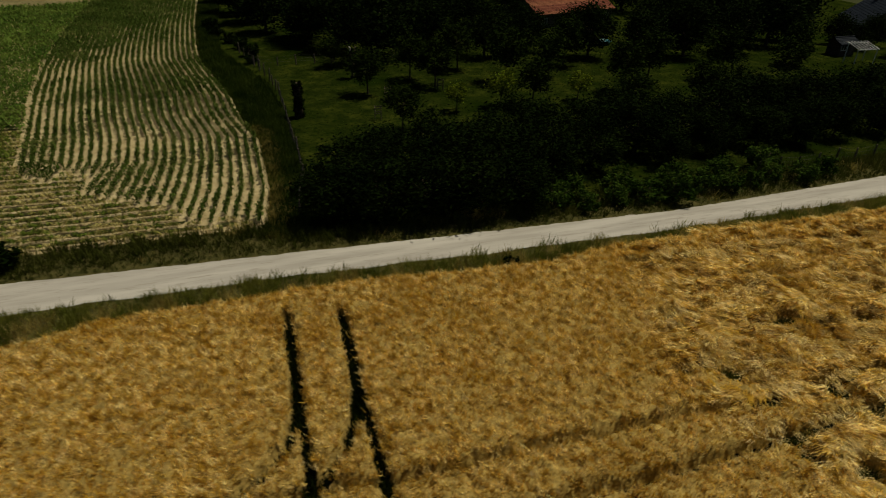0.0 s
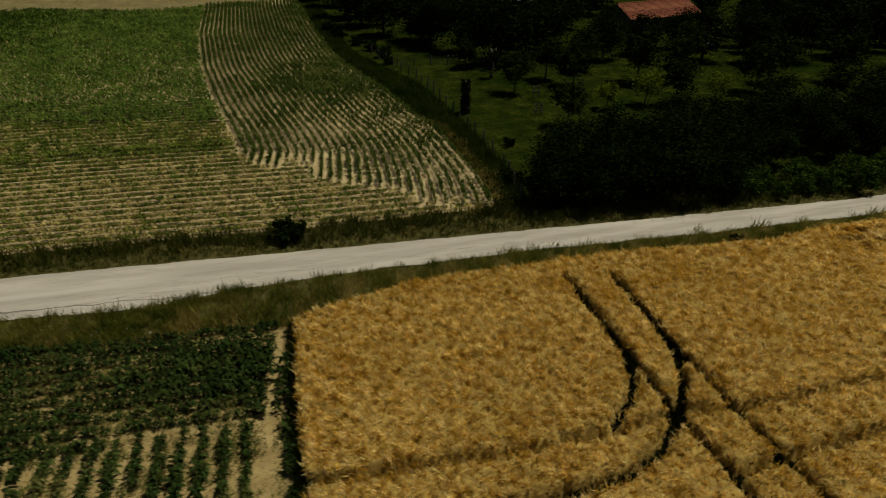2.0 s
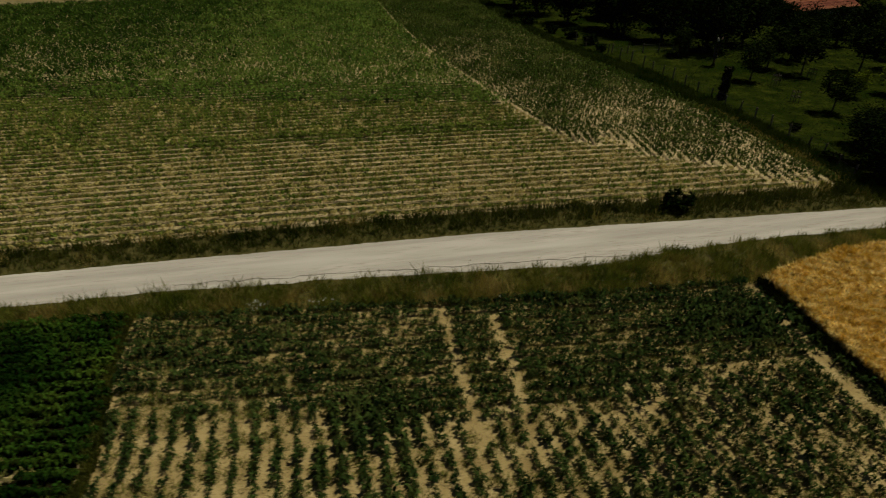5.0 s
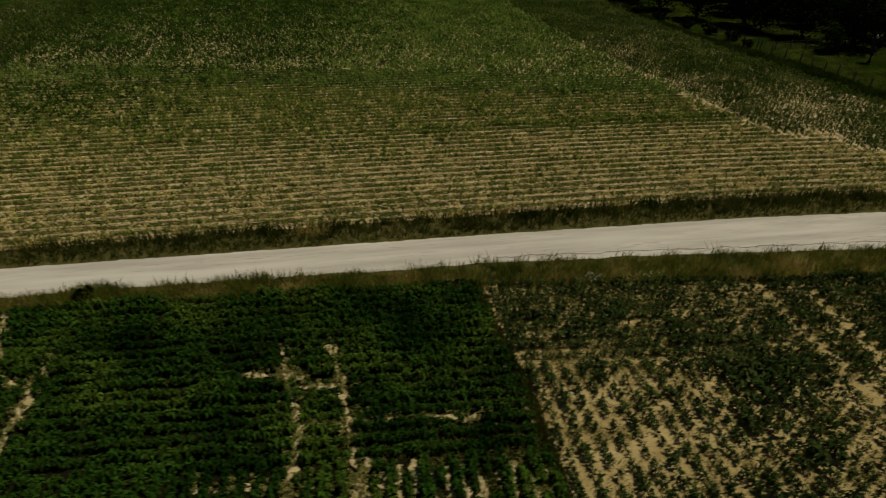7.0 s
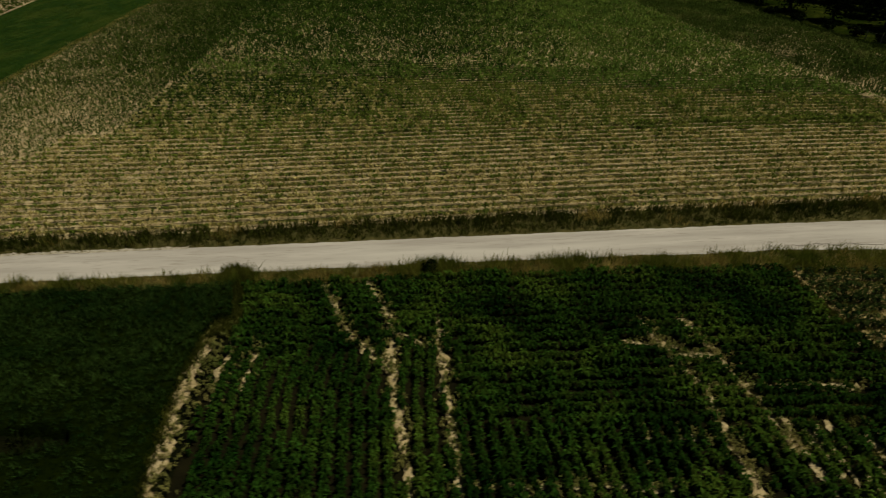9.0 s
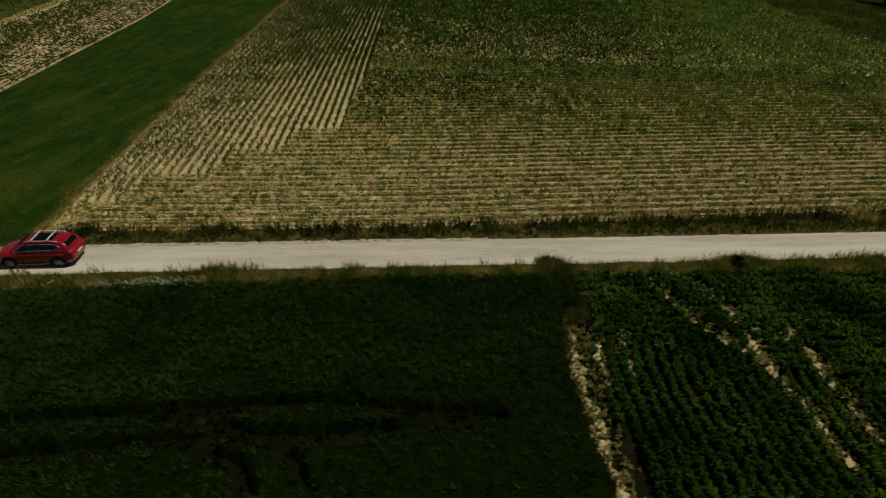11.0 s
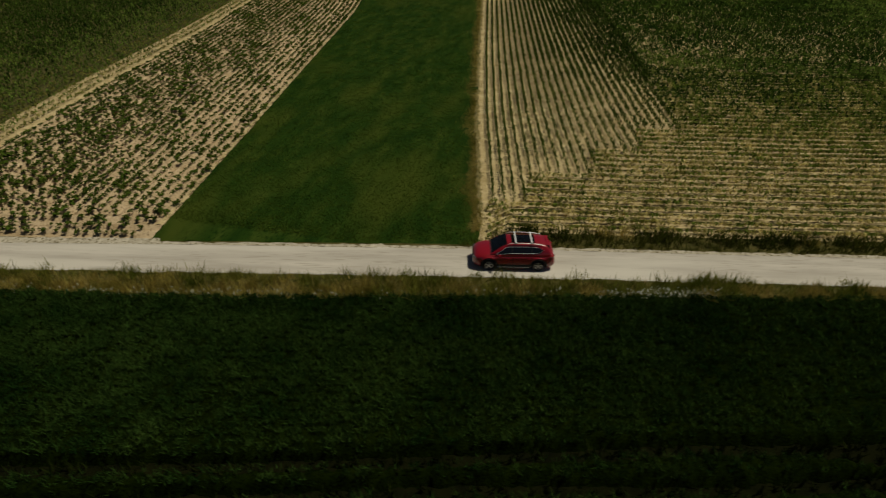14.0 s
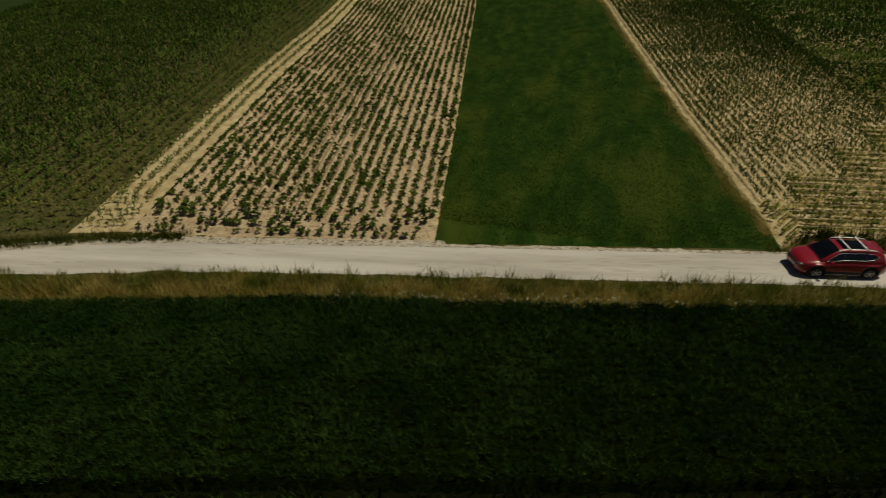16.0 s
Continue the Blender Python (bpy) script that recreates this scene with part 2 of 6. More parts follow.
def block(name, mat, left, right, top, z, label, category="field", bottom=None, rough=0.04):
    """Land between two lines x(y), from the road's verge to a far end: a grid whose rows follow the verge."""
    n = 60
    v = np.linspace(0, 1, 90) ** 1.3
    rows = []
    for s in np.linspace(0, 1, n):
        y0 = 20.0
        for _ in range(12):
            x0 = left(y0) + (right(y0) - left(y0)) * s
            y0 = (bottom or verge_far)(x0)
        y = y0 + (top - y0) * v
        rows.append(np.stack([left(y) + (right(y) - left(y)) * s, y, np.full_like(y, z)], 1))
    P = np.array(rows)
    P[..., 2] += dip(P[..., 0], P[..., 1])
    P[..., 2] += rough * wave(P[..., 0], P[..., 1], 1.5, 8)
    i = np.arange((n - 1) * 90).reshape(n - 1, 90)[:, :-1].ravel()
    return tagged(raw(name, P.reshape(-1, 3), np.stack([i, i + 90, i + 91, i + 1], 1), mat, True), label, category, kind="structure")


orchard_line = lambda y: furrow_right(y) + 0.15
block("field_maize", M_SOIL, strip_left, orchard_line, 137.0, -0.03, "large dry field with young maize in rows")
block("meadow", M_MEADOW, meadow_left, strip_left, 150.0, -0.01, "smooth green mown meadow strip", "meadow")
M_GREEN_SOIL = material("weedy_soil", [(0.3, (0.05, 0.052, 0.017)), (0.7, (0.11, 0.095, 0.036))], scale=0.9, fine=((0.03, 0.036, 0.011), 5.0, 0.5), bump=0.9, bump_scale=12)
block("field_green", M_GREEN_SOIL, lambda y: green_left(y), lambda y: potato_left(y) - 3.4, 150.0, -0.03, "green field with crop rows on dark soil")
block("field_margin", M_SOIL, lambda y: potato_left(y) - 3.4, potato_left, 150.0, -0.03, "dry pale margin with yellowing crop rows")
block("field_pasture", M_PASTURE, lambda y: green_left(y) - 60, green_left, 150.0, -0.02, "dark green pasture beyond the crop field", "meadow")
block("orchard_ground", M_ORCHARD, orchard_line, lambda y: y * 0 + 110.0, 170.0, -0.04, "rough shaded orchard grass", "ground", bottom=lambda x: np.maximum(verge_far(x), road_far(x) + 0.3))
sheet("field_stubble", M_STUBBLE, np.arange(-320, -40, 4.0), lambda u: field_end(u), lambda u: field_end(u) + 22, z=0.04, across=8, rough=0.05, label="dry pale stubble strip at the far field end", category="field")


def plot(name, mat, left, right, z, label):
    """Land on the near side between two slanting lines x(y), from the verge down."""
    n, m = 50, 60
    rows = []
    for s in np.linspace(0, 1, n):
        y0 = 12.0
        for _ in range(12):
            x0 = left(y0) + (right(y0) - left(y0)) * s
            y0 = verge_near(x0)
        y = y0 - 40 * np.linspace(0, 1, m)
        rows.append(np.stack([left(y) + (right(y) - left(y)) * s, y, np.full_like(y, z)], 1))
    P = np.array(rows)
    P[..., 2] += 0.03 * wave(P[..., 0], P[..., 1], 1.5, 8)
    i = np.arange((n - 1) * m).reshape(n - 1, m)[:, :-1].ravel()
    return tagged(raw(name, P.reshape(-1, 3), np.stack([i, i + 1, i + m + 1, i + m], 1), mat, True), label, "field", kind="structure")


plot("field_beet", M_BEET_SOIL, soy_right, wheat_left, -0.03, "dry pale soil under dark leafy crop rows")
plot("field_soy", M_SHADE_SOIL, soy_left, soy_right, -0.03, "soil toned dark for shade under lush green crop rows")
# Near-black soil: shade between the cereal stalks is put into the colour.
M_CEREAL_SOIL = material("shade_black_soil", [(0.3, (0.004, 0.005, 0.002)), (0.7, (0.008, 0.009, 0.003))], scale=1.0, bump=0.8, bump_scale=12, spec=0.0)
plot("field_cereal", M_CEREAL_SOIL, lambda y: y * 0 - 240.0, soy_left, -0.03, "soil toned near black for shade under green cereal")
plot("field_wheat", M_SHADE_SOIL, wheat_left, lambda y: y * 0 + 75.0, -0.03, "soil toned dark for shade under ripe golden wheat")
chalk = lambda u: road_far(u) + 0.08 * wave(u, u * 0, 1.1, 9) + 0.05 * wave(u, u * 0, 0.4, 10)
sheet("gravel_edge", M_EDGE, np.arange(-176, -96, 0.2), lambda u: road_far(u) - 0.12, lambda u: chalk(u) + np.where(u < -144, 0.55, 0.22), z=0.045, across=5, rough=0.02, size=0.5, label="loose chalky stones along the road edge", category="gravel")


def path_strip(name, pts, width, label, z=0.02, ragged=0.65, seed=1, gaps=0.0, mat=None):
    """A trodden or bare earth strip along a line, with ragged edges."""
    a = np.array(pts, float)
    d = np.r_[0, np.cumsum(np.hypot(*np.diff(a, axis=0).T))]
    t = np.arange(0, d[-1], 0.15)
    x, y = np.interp(t, d, a[:, 0]), np.interp(t, d, a[:, 1])
    dx, dy = np.gradient(x), np.gradient(y)
    n = np.hypot(dx, dy)
    nx, ny = -dy / n, dx / n
    w = width / 2 * np.clip(1 + ragged * wave(t, t * 0 + seed, 1.3, seed) + 0.6 * ragged * wave(t, t * 0 + seed, 0.4, seed + 1) - gaps * np.clip(wave(t, t * 0, 2.7, seed + 2), 0, 1), 0.02, 2.2)
    s = 0.12 * wave(t, t * 0, 1.6, seed + 3)
    v = np.linspace(-1, 1, 5)
    X = (x[:, None] + nx[:, None] * (w[:, None] * v + s[:, None])).ravel()
    Y = (y[:, None] + ny[:, None] * (w[:, None] * v + s[:, None])).ravel()
    Z = z + np.tile(0.03 * (1 - v * v), len(t)) + 0.015 * wave(X, Y, 0.6, seed)
    i = np.arange((len(t) - 1) * 5).reshape(-1, 5)[:, :-1].ravel()
    return tagged(raw(name, np.stack([X, Y, Z], 1), np.stack([i, i + 1, i + 6, i + 5], 1), mat or M_SOIL, True), label, "path", kind="structure")


for k, (pts, wide, gaps) in enumerate([
        ([(-87.2, 12.2), (-84.6, 7.5), (-81.8, 4.6), (-80.3, -0.8), (-79, -6)], 0.42, 0.5), ([(-84.6, 12.4), (-83.2, 10), (-82.2, 8.2), (-81.8, 4.6)], 0.5, 0.3),
        ([(-79.9, 9), (-79.5, 6.4), (-78.3, -0.6), (-77, -7)], 0.42, 0.5), ([(-82.2, 7.7), (-80.7, 6.7), (-79.5, 6.4)], 0.4, 0.4), ([(-70.4, 7.7), (-69, 7.75), (-67.5, 7.8)], 0.62, 0.3),
        ([(-69.1, 9.9), (-68.4, 8.2), (-67.8, 6.6), (-67.1, 5.0), (-66.8, 2.0), (-66.0, -3)], 0.34, 0.6), ([(-66.7, 10.2), (-65.6, 7.1), (-64.6, 3.7), (-63.9, 1.2)], 0.36, 0.5),
        ([(-67.6, 7.2), (-65.6, 7.3)], 0.42, 0.3), ([(-67.3, 4.9), (-65.3, 5.2), (-62.5, 5.5), (-59.4, 5.7)], 0.42, 0.6), ([(-70.5, 1.5), (-66.5, 1.9), (-62.5, 2.2)], 0.25, 1.2), ([(-77.5, -1.4), (-73.5, -1.2), (-69, -0.6)], 0.32, 1.2),
        ([(-91.7, 6.8), (-91.2, 3.2), (-90.6, -0.4), (-89.9, -3.4), (-88.5, -10)], 0.75, 0.3), ([(-90.2, 8.2), (-90.1, 5.2), (-89.5, 1.6)], 0.42, 0.5), ([(-88.5, 6.5), (-88.7, 4.6), (-88.4, 2.6)], 0.28, 0.7), ([(-58.6, 12.4), (-57.3, 7.2), (-56.2, 2.7), (-54, -8)], 0.45, 0.5)]):
    path_strip("bare_strip", pts, wide * 0.95, "pale bare earth trodden through the crop", seed=200 + 7 * k, gaps=gaps)
# pale soil between the thin rows at the lush crop's edge
count = int(abs(soy_right(-1.5) - soy_left(-1.5)) / 0.64)
for k in range(1, 13):
    s = 1 - k / count
    line = [(float(soy_left(y) + (soy_right(y) - soy_left(y)) * s), float(y)) for y in np.arange(3.4 - 0.35 * (k % 3), -6, -1.0)]
    path_strip("bare_strip", line, 0.26, "pale bare earth between thin crop rows", seed=400 + 7 * k, ragged=1.0, gaps=1.0, z=0.03)
yy = np.arange(12.0, 100, 2.0)
path_strip("dry_border", [(float(strip_left(y)) - 0.1, y) for y in yy], 0.34, "dry brown grass border beside the meadow", seed=301, ragged=0.5, z=0.01, mat=M_STUBBLE)
path_strip("field_border", [(float(meadow_left(y)) - 0.35, y) for y in np.arange(7.0, 100, 2.0)], 0.5, "bare brown furrow beside the meadow", seed=307, ragged=0.3, z=0.03)
path_strip("road_crack", [(-58, 18.6), (-47, 20.1), (-38, 21.2), (-31, 21.9), (-27, 23)], 0.026, "thin dark crack along the road edge", seed=311, z=0.085, gaps=2.2, mat=M_CRACK)


# ---- crops and grass ----
def leaf_mesh(name, pts, size, mat, n=6, stem=0.3, length=0.5, width=0.22, rise=0.35, droop=0.25, label="", category="plants", seed=1, kind="stuff"):
    """Arching leaves round each point. size: a factor for each plant."""
    r = np.random.default_rng(seed)
    pts, size = np.repeat(np.asarray(pts, float), n, 0), np.repeat(np.asarray(size, float), n)
    k = len(pts)
    az, u = r.uniform(0, 6.283, k), r.uniform(0.1, 1.0, k)
    L, W = length * size * r.uniform(0.6, 1.25, k), width * size * r.uniform(0.7, 1.3, k)
    base = pts + np.stack([np.zeros(k), np.zeros(k), stem * size * u], 1)
    d = np.stack([np.cos(az), np.sin(az), np.zeros(k)], 1)
    side = np.stack([-np.sin(az), np.cos(az), r.uniform(-0.6, 0.6, k)], 1)
    up = np.array([0, 0, 1.0])
    hgt = rise * size * r.uniform(0.5, 1.3, k)
    mid = base + d * (L * 0.5)[:, None] + up * hgt[:, None]
    tip = base + d * L[:, None] + up * (hgt - droop * size * r.uniform(0.2, 1.3, k))[:, None]
    v = np.stack([base, mid + side * W[:, None] / 2, tip, mid - side * W[:, None] / 2], 1).reshape(-1, 3)
    return tagged(raw(name, v, np.arange(4 * k).reshape(-1, 4), mat), label, category, kind=kind)


def blade_mesh(name, pts, size, mat, n=5, height=0.6, width=0.05, lean=0.3, spread=0.12, bias=(0.0, 0.0), label="", category="grass", seed=2):
    """Upright tapering blades in a tuft round each point, leaning by bias."""
    r = np.random.default_rng(seed)
    pts, size = np.repeat(np.asarray(pts, float), n, 0), np.repeat(np.asarray(size, float), n)
    k = len(pts)
    az = r.uniform(0, 6.283, k)
    base = pts + np.stack([r.normal(0, spread, k) * size, r.normal(0, spread, k) * size, np.zeros(k)], 1)
    side = np.stack([np.cos(az), np.sin(az), np.zeros(k)], 1) * (width * size * r.uniform(0.6, 1.4, k))[:, None]
    h = height * size * r.uniform(0.55, 1.2, k)
    bx, by = [np.repeat(b, n) if np.ndim(b) else b for b in bias]
    tip = base + np.stack([r.normal(bx, lean, k) * h, r.normal(by, lean, k) * h, h / np.sqrt(1 + 0.6 * (np.square(bx) + np.square(by)))], 1)
    v = np.stack([base - side, base + side, tip], 1).reshape(-1, 3)
    return tagged(raw(name, v, np.arange(3 * k).reshape(-1, 3), mat), label, category, kind="stuff")


def near_line(x, y, pts):
    """Distance from points to an open line."""
    best = np.full(x.shape, 1e9)
    for (ax, ay), (bx, by) in zip(pts[:-1], pts[1:]):
        t = np.clip(((x - ax) * (bx - ax) + (y - ay) * (by - ay)) / ((bx - ax) ** 2 + (by - ay) ** 2), 0, 1)
        best = np.minimum(best, np.hypot(x - ax - t * (bx - ax), y - ay - t * (by - ay)))
    return best


LEAF = dict(rough=0.75, spec=0.01)
M_MAIZE_DRY = material("thirsty_maize_leaf", [(0.36, (0.13, 0.15, 0.028)), (0.48, (0.34, 0.305, 0.09)), (0.6, (0.66, 0.56, 0.24))], scale=1.3, island=0.3, both=0.3, **LEAF)
M_MAIZE = material("young_maize_leaf", [(0.3, (0.045, 0.075, 0.012)), (0.55, (0.08, 0.115, 0.022)), (0.75, (0.16, 0.175, 0.05))], scale=0.3, island=0.4, both=0.15, **LEAF)
M_MAIZE_MID = material("paler_maize_leaf", [(0.3, (0.08, 0.12, 0.018)), (0.55, (0.16, 0.205, 0.036)), (0.75, (0.32, 0.32, 0.08))], scale=0.5, island=0.3, both=0.2, **LEAF)
M_MAIZE_FAR = material("dense_maize_leaf", [(0.3, (0.057, 0.102, 0.016)), (0.7, (0.14, 0.192, 0.037))], scale=0.25, island=0.4, both=0.15, **LEAF)
M_MAIZE_LUSH = material("lush_maize_leaf", [(0.3, (0.018, 0.04, 0.005)), (0.7, (0.05, 0.082, 0.013))], scale=0.25, island=0.4, both=0.12, **LEAF)
M_POTATO = material("potato_leaf", [(0.3, (0.03, 0.053, 0.008)), (0.7, (0.065, 0.092, 0.014))], scale=0.6, island=0.4, both=0.12, **LEAF)
M_BEET = material("dark_beet_leaf", [(0.3, (0.018, 0.036, 0.009)), (0.6, (0.05, 0.074, 0.018)), (0.75, (0.13, 0.125, 0.04))], scale=0.5, island=0.5, both=0.15, **LEAF)
M_SOY = material("lush_soy_leaf", [(0.32, (0.007, 0.022, 0.0028)), (0.5, (0.023, 0.054, 0.007)), (0.7, (0.07, 0.113, 0.015))], scale=0.28, island=0.55, both=0.12, **LEAF)
M_YELLOWED = material("yellowing_leaf", [(0.3, (0.075, 0.10, 0.016)), (0.7, (0.22, 0.20, 0.055))], scale=0.4, island=0.3, both=0.15, **LEAF)
M_STRAGGLER = material("pale_straggler_leaf", [(0.3, (0.09, 0.12, 0.025)), (0.7, (0.30, 0.26, 0.09))], scale=0.8, island=0.35, both=0.2, **LEAF)
M_GRASS_DRY = material("dry_verge_grass", [(0.28, (0.17, 0.155, 0.03)), (0.5, (0.34, 0.265, 0.075)), (0.72, (0.55, 0.43, 0.16))], scale=0.45, island=0.35, both=0.45, rough=0.8, spec=0.04)
M_GOLD = material("golden_grass", [(0.3, (0.21, 0.18, 0.038)), (0.5, (0.37, 0.295, 0.08)), (0.7, (0.55, 0.44, 0.155))], scale=0.45, island=0.35, both=0.45, rough=0.8, spec=0.02)
M_GRASS_GREEN = material("verge_grass", [(0.3, (0.065, 0.095, 0.009)), (0.7, (0.24, 0.23, 0.045))], scale=0.5, island=0.35, both=0.4, rough=0.8, spec=0.04)
M_BANK = material("bank_grass", [(0.3, (0.028, 0.042, 0.004)), (0.7, (0.11, 0.115, 0.022))], scale=0.4, island=0.35, both=0.3, rough=0.8, spec=0.03)
M_WHEAT = material("ripe_wheat", [(0.37, (0.40, 0.225, 0.028)), (0.49, (0.75, 0.50, 0.118)), (0.6, (1.0, 0.82, 0.40))], scale=2.3, island=0.4, both=0.4, rough=0.7, spec=0.08, big=((0.58, 0.35, 0.05), 0.3, 0.52))
# Stalks toned darker than the ears to carry shade on lane walls.
M_WHEAT_BED = material("wheat_stalks", [(0.3, (0.22, 0.145, 0.042)), (0.7, (0.46, 0.325, 0.10))], scale=3.0, fine=((0.12, 0.08, 0.022), 9.0, 0.55), bump=0.8, bump_scale=12)
M_CEREAL = material("green_cereal", [(0.3, (0.010, 0.031, 0.006)), (0.7, (0.046, 0.086, 0.018))], scale=0.35, island=0.4, both=0.15, rough=0.75, spec=0.01)
# Stalk bed toned near black for the shade beneath the blades.
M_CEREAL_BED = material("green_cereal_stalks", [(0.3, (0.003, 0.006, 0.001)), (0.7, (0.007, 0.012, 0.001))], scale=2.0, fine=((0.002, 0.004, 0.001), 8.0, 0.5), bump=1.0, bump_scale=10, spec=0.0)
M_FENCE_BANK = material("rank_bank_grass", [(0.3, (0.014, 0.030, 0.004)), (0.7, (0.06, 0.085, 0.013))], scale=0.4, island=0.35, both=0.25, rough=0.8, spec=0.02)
M_STRAW = material("fallen_pale_straw", [(0.35, (0.62, 0.46, 0.14)), (0.65, (0.95, 0.80, 0.44))], scale=1.5, island=0.4, both=0.4, rough=0.7, spec=0.08)
M_MEADOW_TUFT = material("meadow_blades", [(0.3, (0.02, 0.046, 0.005)), (0.7, (0.075, 0.103, 0.014))], scale=0.35, island=0.45, both=0.25, rough=0.8, spec=0.01)
# Weed tone near black, carrying the shade of lanes and wheat edge.
M_LANE = material("shade_toned_weed", [(0.3, (0.010, 0.016, 0.003)), (0.7, (0.022, 0.03, 0.006))], scale=0.6, island=0.3, both=0.1, rough=0.8, spec=0.0)
M_FLOWER = material("white_umbel", [(0.3, (0.36, 0.38, 0.28)), (0.7, (0.62, 0.64, 0.54))], scale=5.0, island=0.15, rough=0.8)


def road_rows(x0, x1, first, last, spacing, step, line=verge_far, side=1.0, seed=5, jitter=0.05):
    """Plant places in rows that run along the road, first to last metres from the verge."""
    r = np.random.default_rng(seed)
    out = []
    for d in np.arange(first, last, spacing):
        x = np.arange(x0, x1, step) + r.uniform(-0.4, 0.4) * step
        x = x + r.normal(0, step * 0.25, len(x))
        out.append(np.stack([x, line(x) + side * (d * 1.02 + r.normal(0, jitter, len(x))), np.zeros(len(x))], 1))
    return np.concatenate(out)


def strip_rows(left, right, y0, y1, spacing, step, seed=6, wide=None, jitter=0.05):
    """Plant places in rows that run along a strip of land between two lines x(y)."""
    r = np.random.default_rng(seed)
    middle = 0.5 * (y0 + y1)
    count = int((wide or abs(right(middle) - left(middle))) / spacing)
    out = []
    for k in range(count):
        y = np.arange(y0, y1, step) + r.uniform(-0.4, 0.4) * step
        y = y + r.normal(0, step * 0.25, len(y))
        s = (k + 0.5) / count
        x = left(y) + (right(y) - left(y)) * s if not wide else left(y) + spacing * (k + 0.5)
        out.append(np.stack([x + r.normal(0, jitter, len(y)), y, np.zeros(len(y))], 1))
    return np.concatenate(out)


def keep(p, mask, lose=0.0, seed=9):
    r = np.random.default_rng(seed)
    return p[mask & (r.uniform(0, 1, len(p)) > lose)]


# maize: rows along the road, small and thirsty by the road, dense further off
furrow_end = lambda x: 43.5 - np.clip(x + 33, 0, 40) * 0.52 + 1.5 * wave(np.round(x / 2.7) * 2.7, x * 0, 5.0, 15)
p = road_rows(-126, -11, 0.5, 46, 0.95, 0.2, jitter=0.04)
x, y = p[:, 0], p[:, 1]
inside = ((x > strip_right(y) - 0.4) | ((y < 15.1) & (x > strip_left(y) + 0.4))) & (x < orchard_edge(y) - 1.2) & ((y < furrow_end(x) - 0.4) | (x < furrow_left(y) - 0.3)) & (y < 52)
dry = wave(x, y, 9.0, 11)
p = keep(p, inside, 0.03 + 0.07 * (dry > 0.8))
x, y = p[:, 0], p[:, 1]
deep = (y - verge_far(x)) / 1.02
s = np.clip(0.86 + 0.12 * wave(x, y, 7, 12) + 0.07 * wave(x, y, 1.6, 13), 0.5, 1.4) * rng.uniform(0.88, 1.12, len(x))
s = np.where(deep > 16, 1.0 + 0.12 * wave(x, y, 6, 27), s)
# greener with distance from the road, and a lush band where the rows end
share = 0.03 + 0.85 * np.clip((deep - 9) / 26, 0, 1) + 0.14 * wave(x, y * 4, 16, 28) + 0.10 * wave(x, y * 9, 9, 29)
band = np.exp(-((deep - 16.3 - 0.3 * wave(x, x * 0, 6, 30)) / 0.9) ** 2) * np.clip((x + 78) / 30, 0, 1)
share = share + 0.30 * wave(x, y * 0.3, 1.3, 31) + 0.2 * wave(x, y, 0.6, 32) + 0.24 + 1.1 * band
s = s * (1 + 0.35 * band)
lush = rng.uniform(0, 1, len(x)) < share
dry_ones = ~lush
leaf_mesh("thirsty_maize_rows", p[dry_ones], s[dry_ones], M_MAIZE_DRY, n=13, stem=0.32, length=0.23, width=0.085, rise=0.16, droop=0.2, label="rows of young thirsty yellowed maize", category="maize", seed=21)
deep_green = lush & (rng.uniform(0, 1, len(x)) < np.clip((deep - 18) / 16, 0, 0.7) * np.clip((-84 - x) / 16, 0, 1))
leaf_mesh("deep_green_maize_rows", p[deep_green], s[deep_green], M_MAIZE_LUSH, n=10, stem=0.26, length=0.32, width=0.13, rise=0.18, droop=0.2, label="rows of deep green maize", category="maize", seed=18)
lush &= ~deep_green
leaf_mesh("green_maize_rows", p[lush], s[lush], M_MAIZE_MID, n=11, stem=0.28, length=0.25, width=0.11, rise=0.18, droop=0.2, label="rows of healthier green maize", category="maize", seed=20)
p = road_rows(-128, -28, 18, 128, 0.85, 0.33, seed=8)
x, y = p[:, 0], p[:, 1]
inside = (x > strip_right(y) - 0.4) & (x < furrow_left(y) - 0.3) & (y >= 52) & (y < field_end(x) - 1.0)
p = keep(p, inside, 0.08)
x, y = p[:, 0], p[:, 1]
s = np.clip(1.12 + 0.006 * (y - 52) + 0.15 * wave(x, y, 9, 14), 0.6, 1.7) * rng.uniform(0.8, 1.2, len(x))
dark = rng.uniform(0, 1, len(x)) < np.clip((-66 - x) / 22, 0, 0.9) * np.clip((y - 50) / 12, 0.3, 1)
leaf_mesh("lush_maize_rows", p[dark], s[dark], M_MAIZE_LUSH, n=7, stem=0.35, length=0.4, width=0.12, rise=0.25, droop=0.3, label="lush dark maize rows of the far field", category="maize", seed=19)
leaf_mesh("maize_rows_far", p[~dark], s[~dark], M_MAIZE_FAR, n=7, stem=0.35, length=0.42, width=0.13, rise=0.25, droop=0.3, label="dense green maize rows across the far field", category="maize", seed=22)
M_ROW_SHADE = material("row_shade_soil", [(0.3, (0.03, 0.034, 0.010)), (0.7, (0.07, 0.066, 0.022))], scale=0.8, fine=((0.02, 0.022, 0.007), 7.0, 0.5), bump=0.9, bump_scale=12)
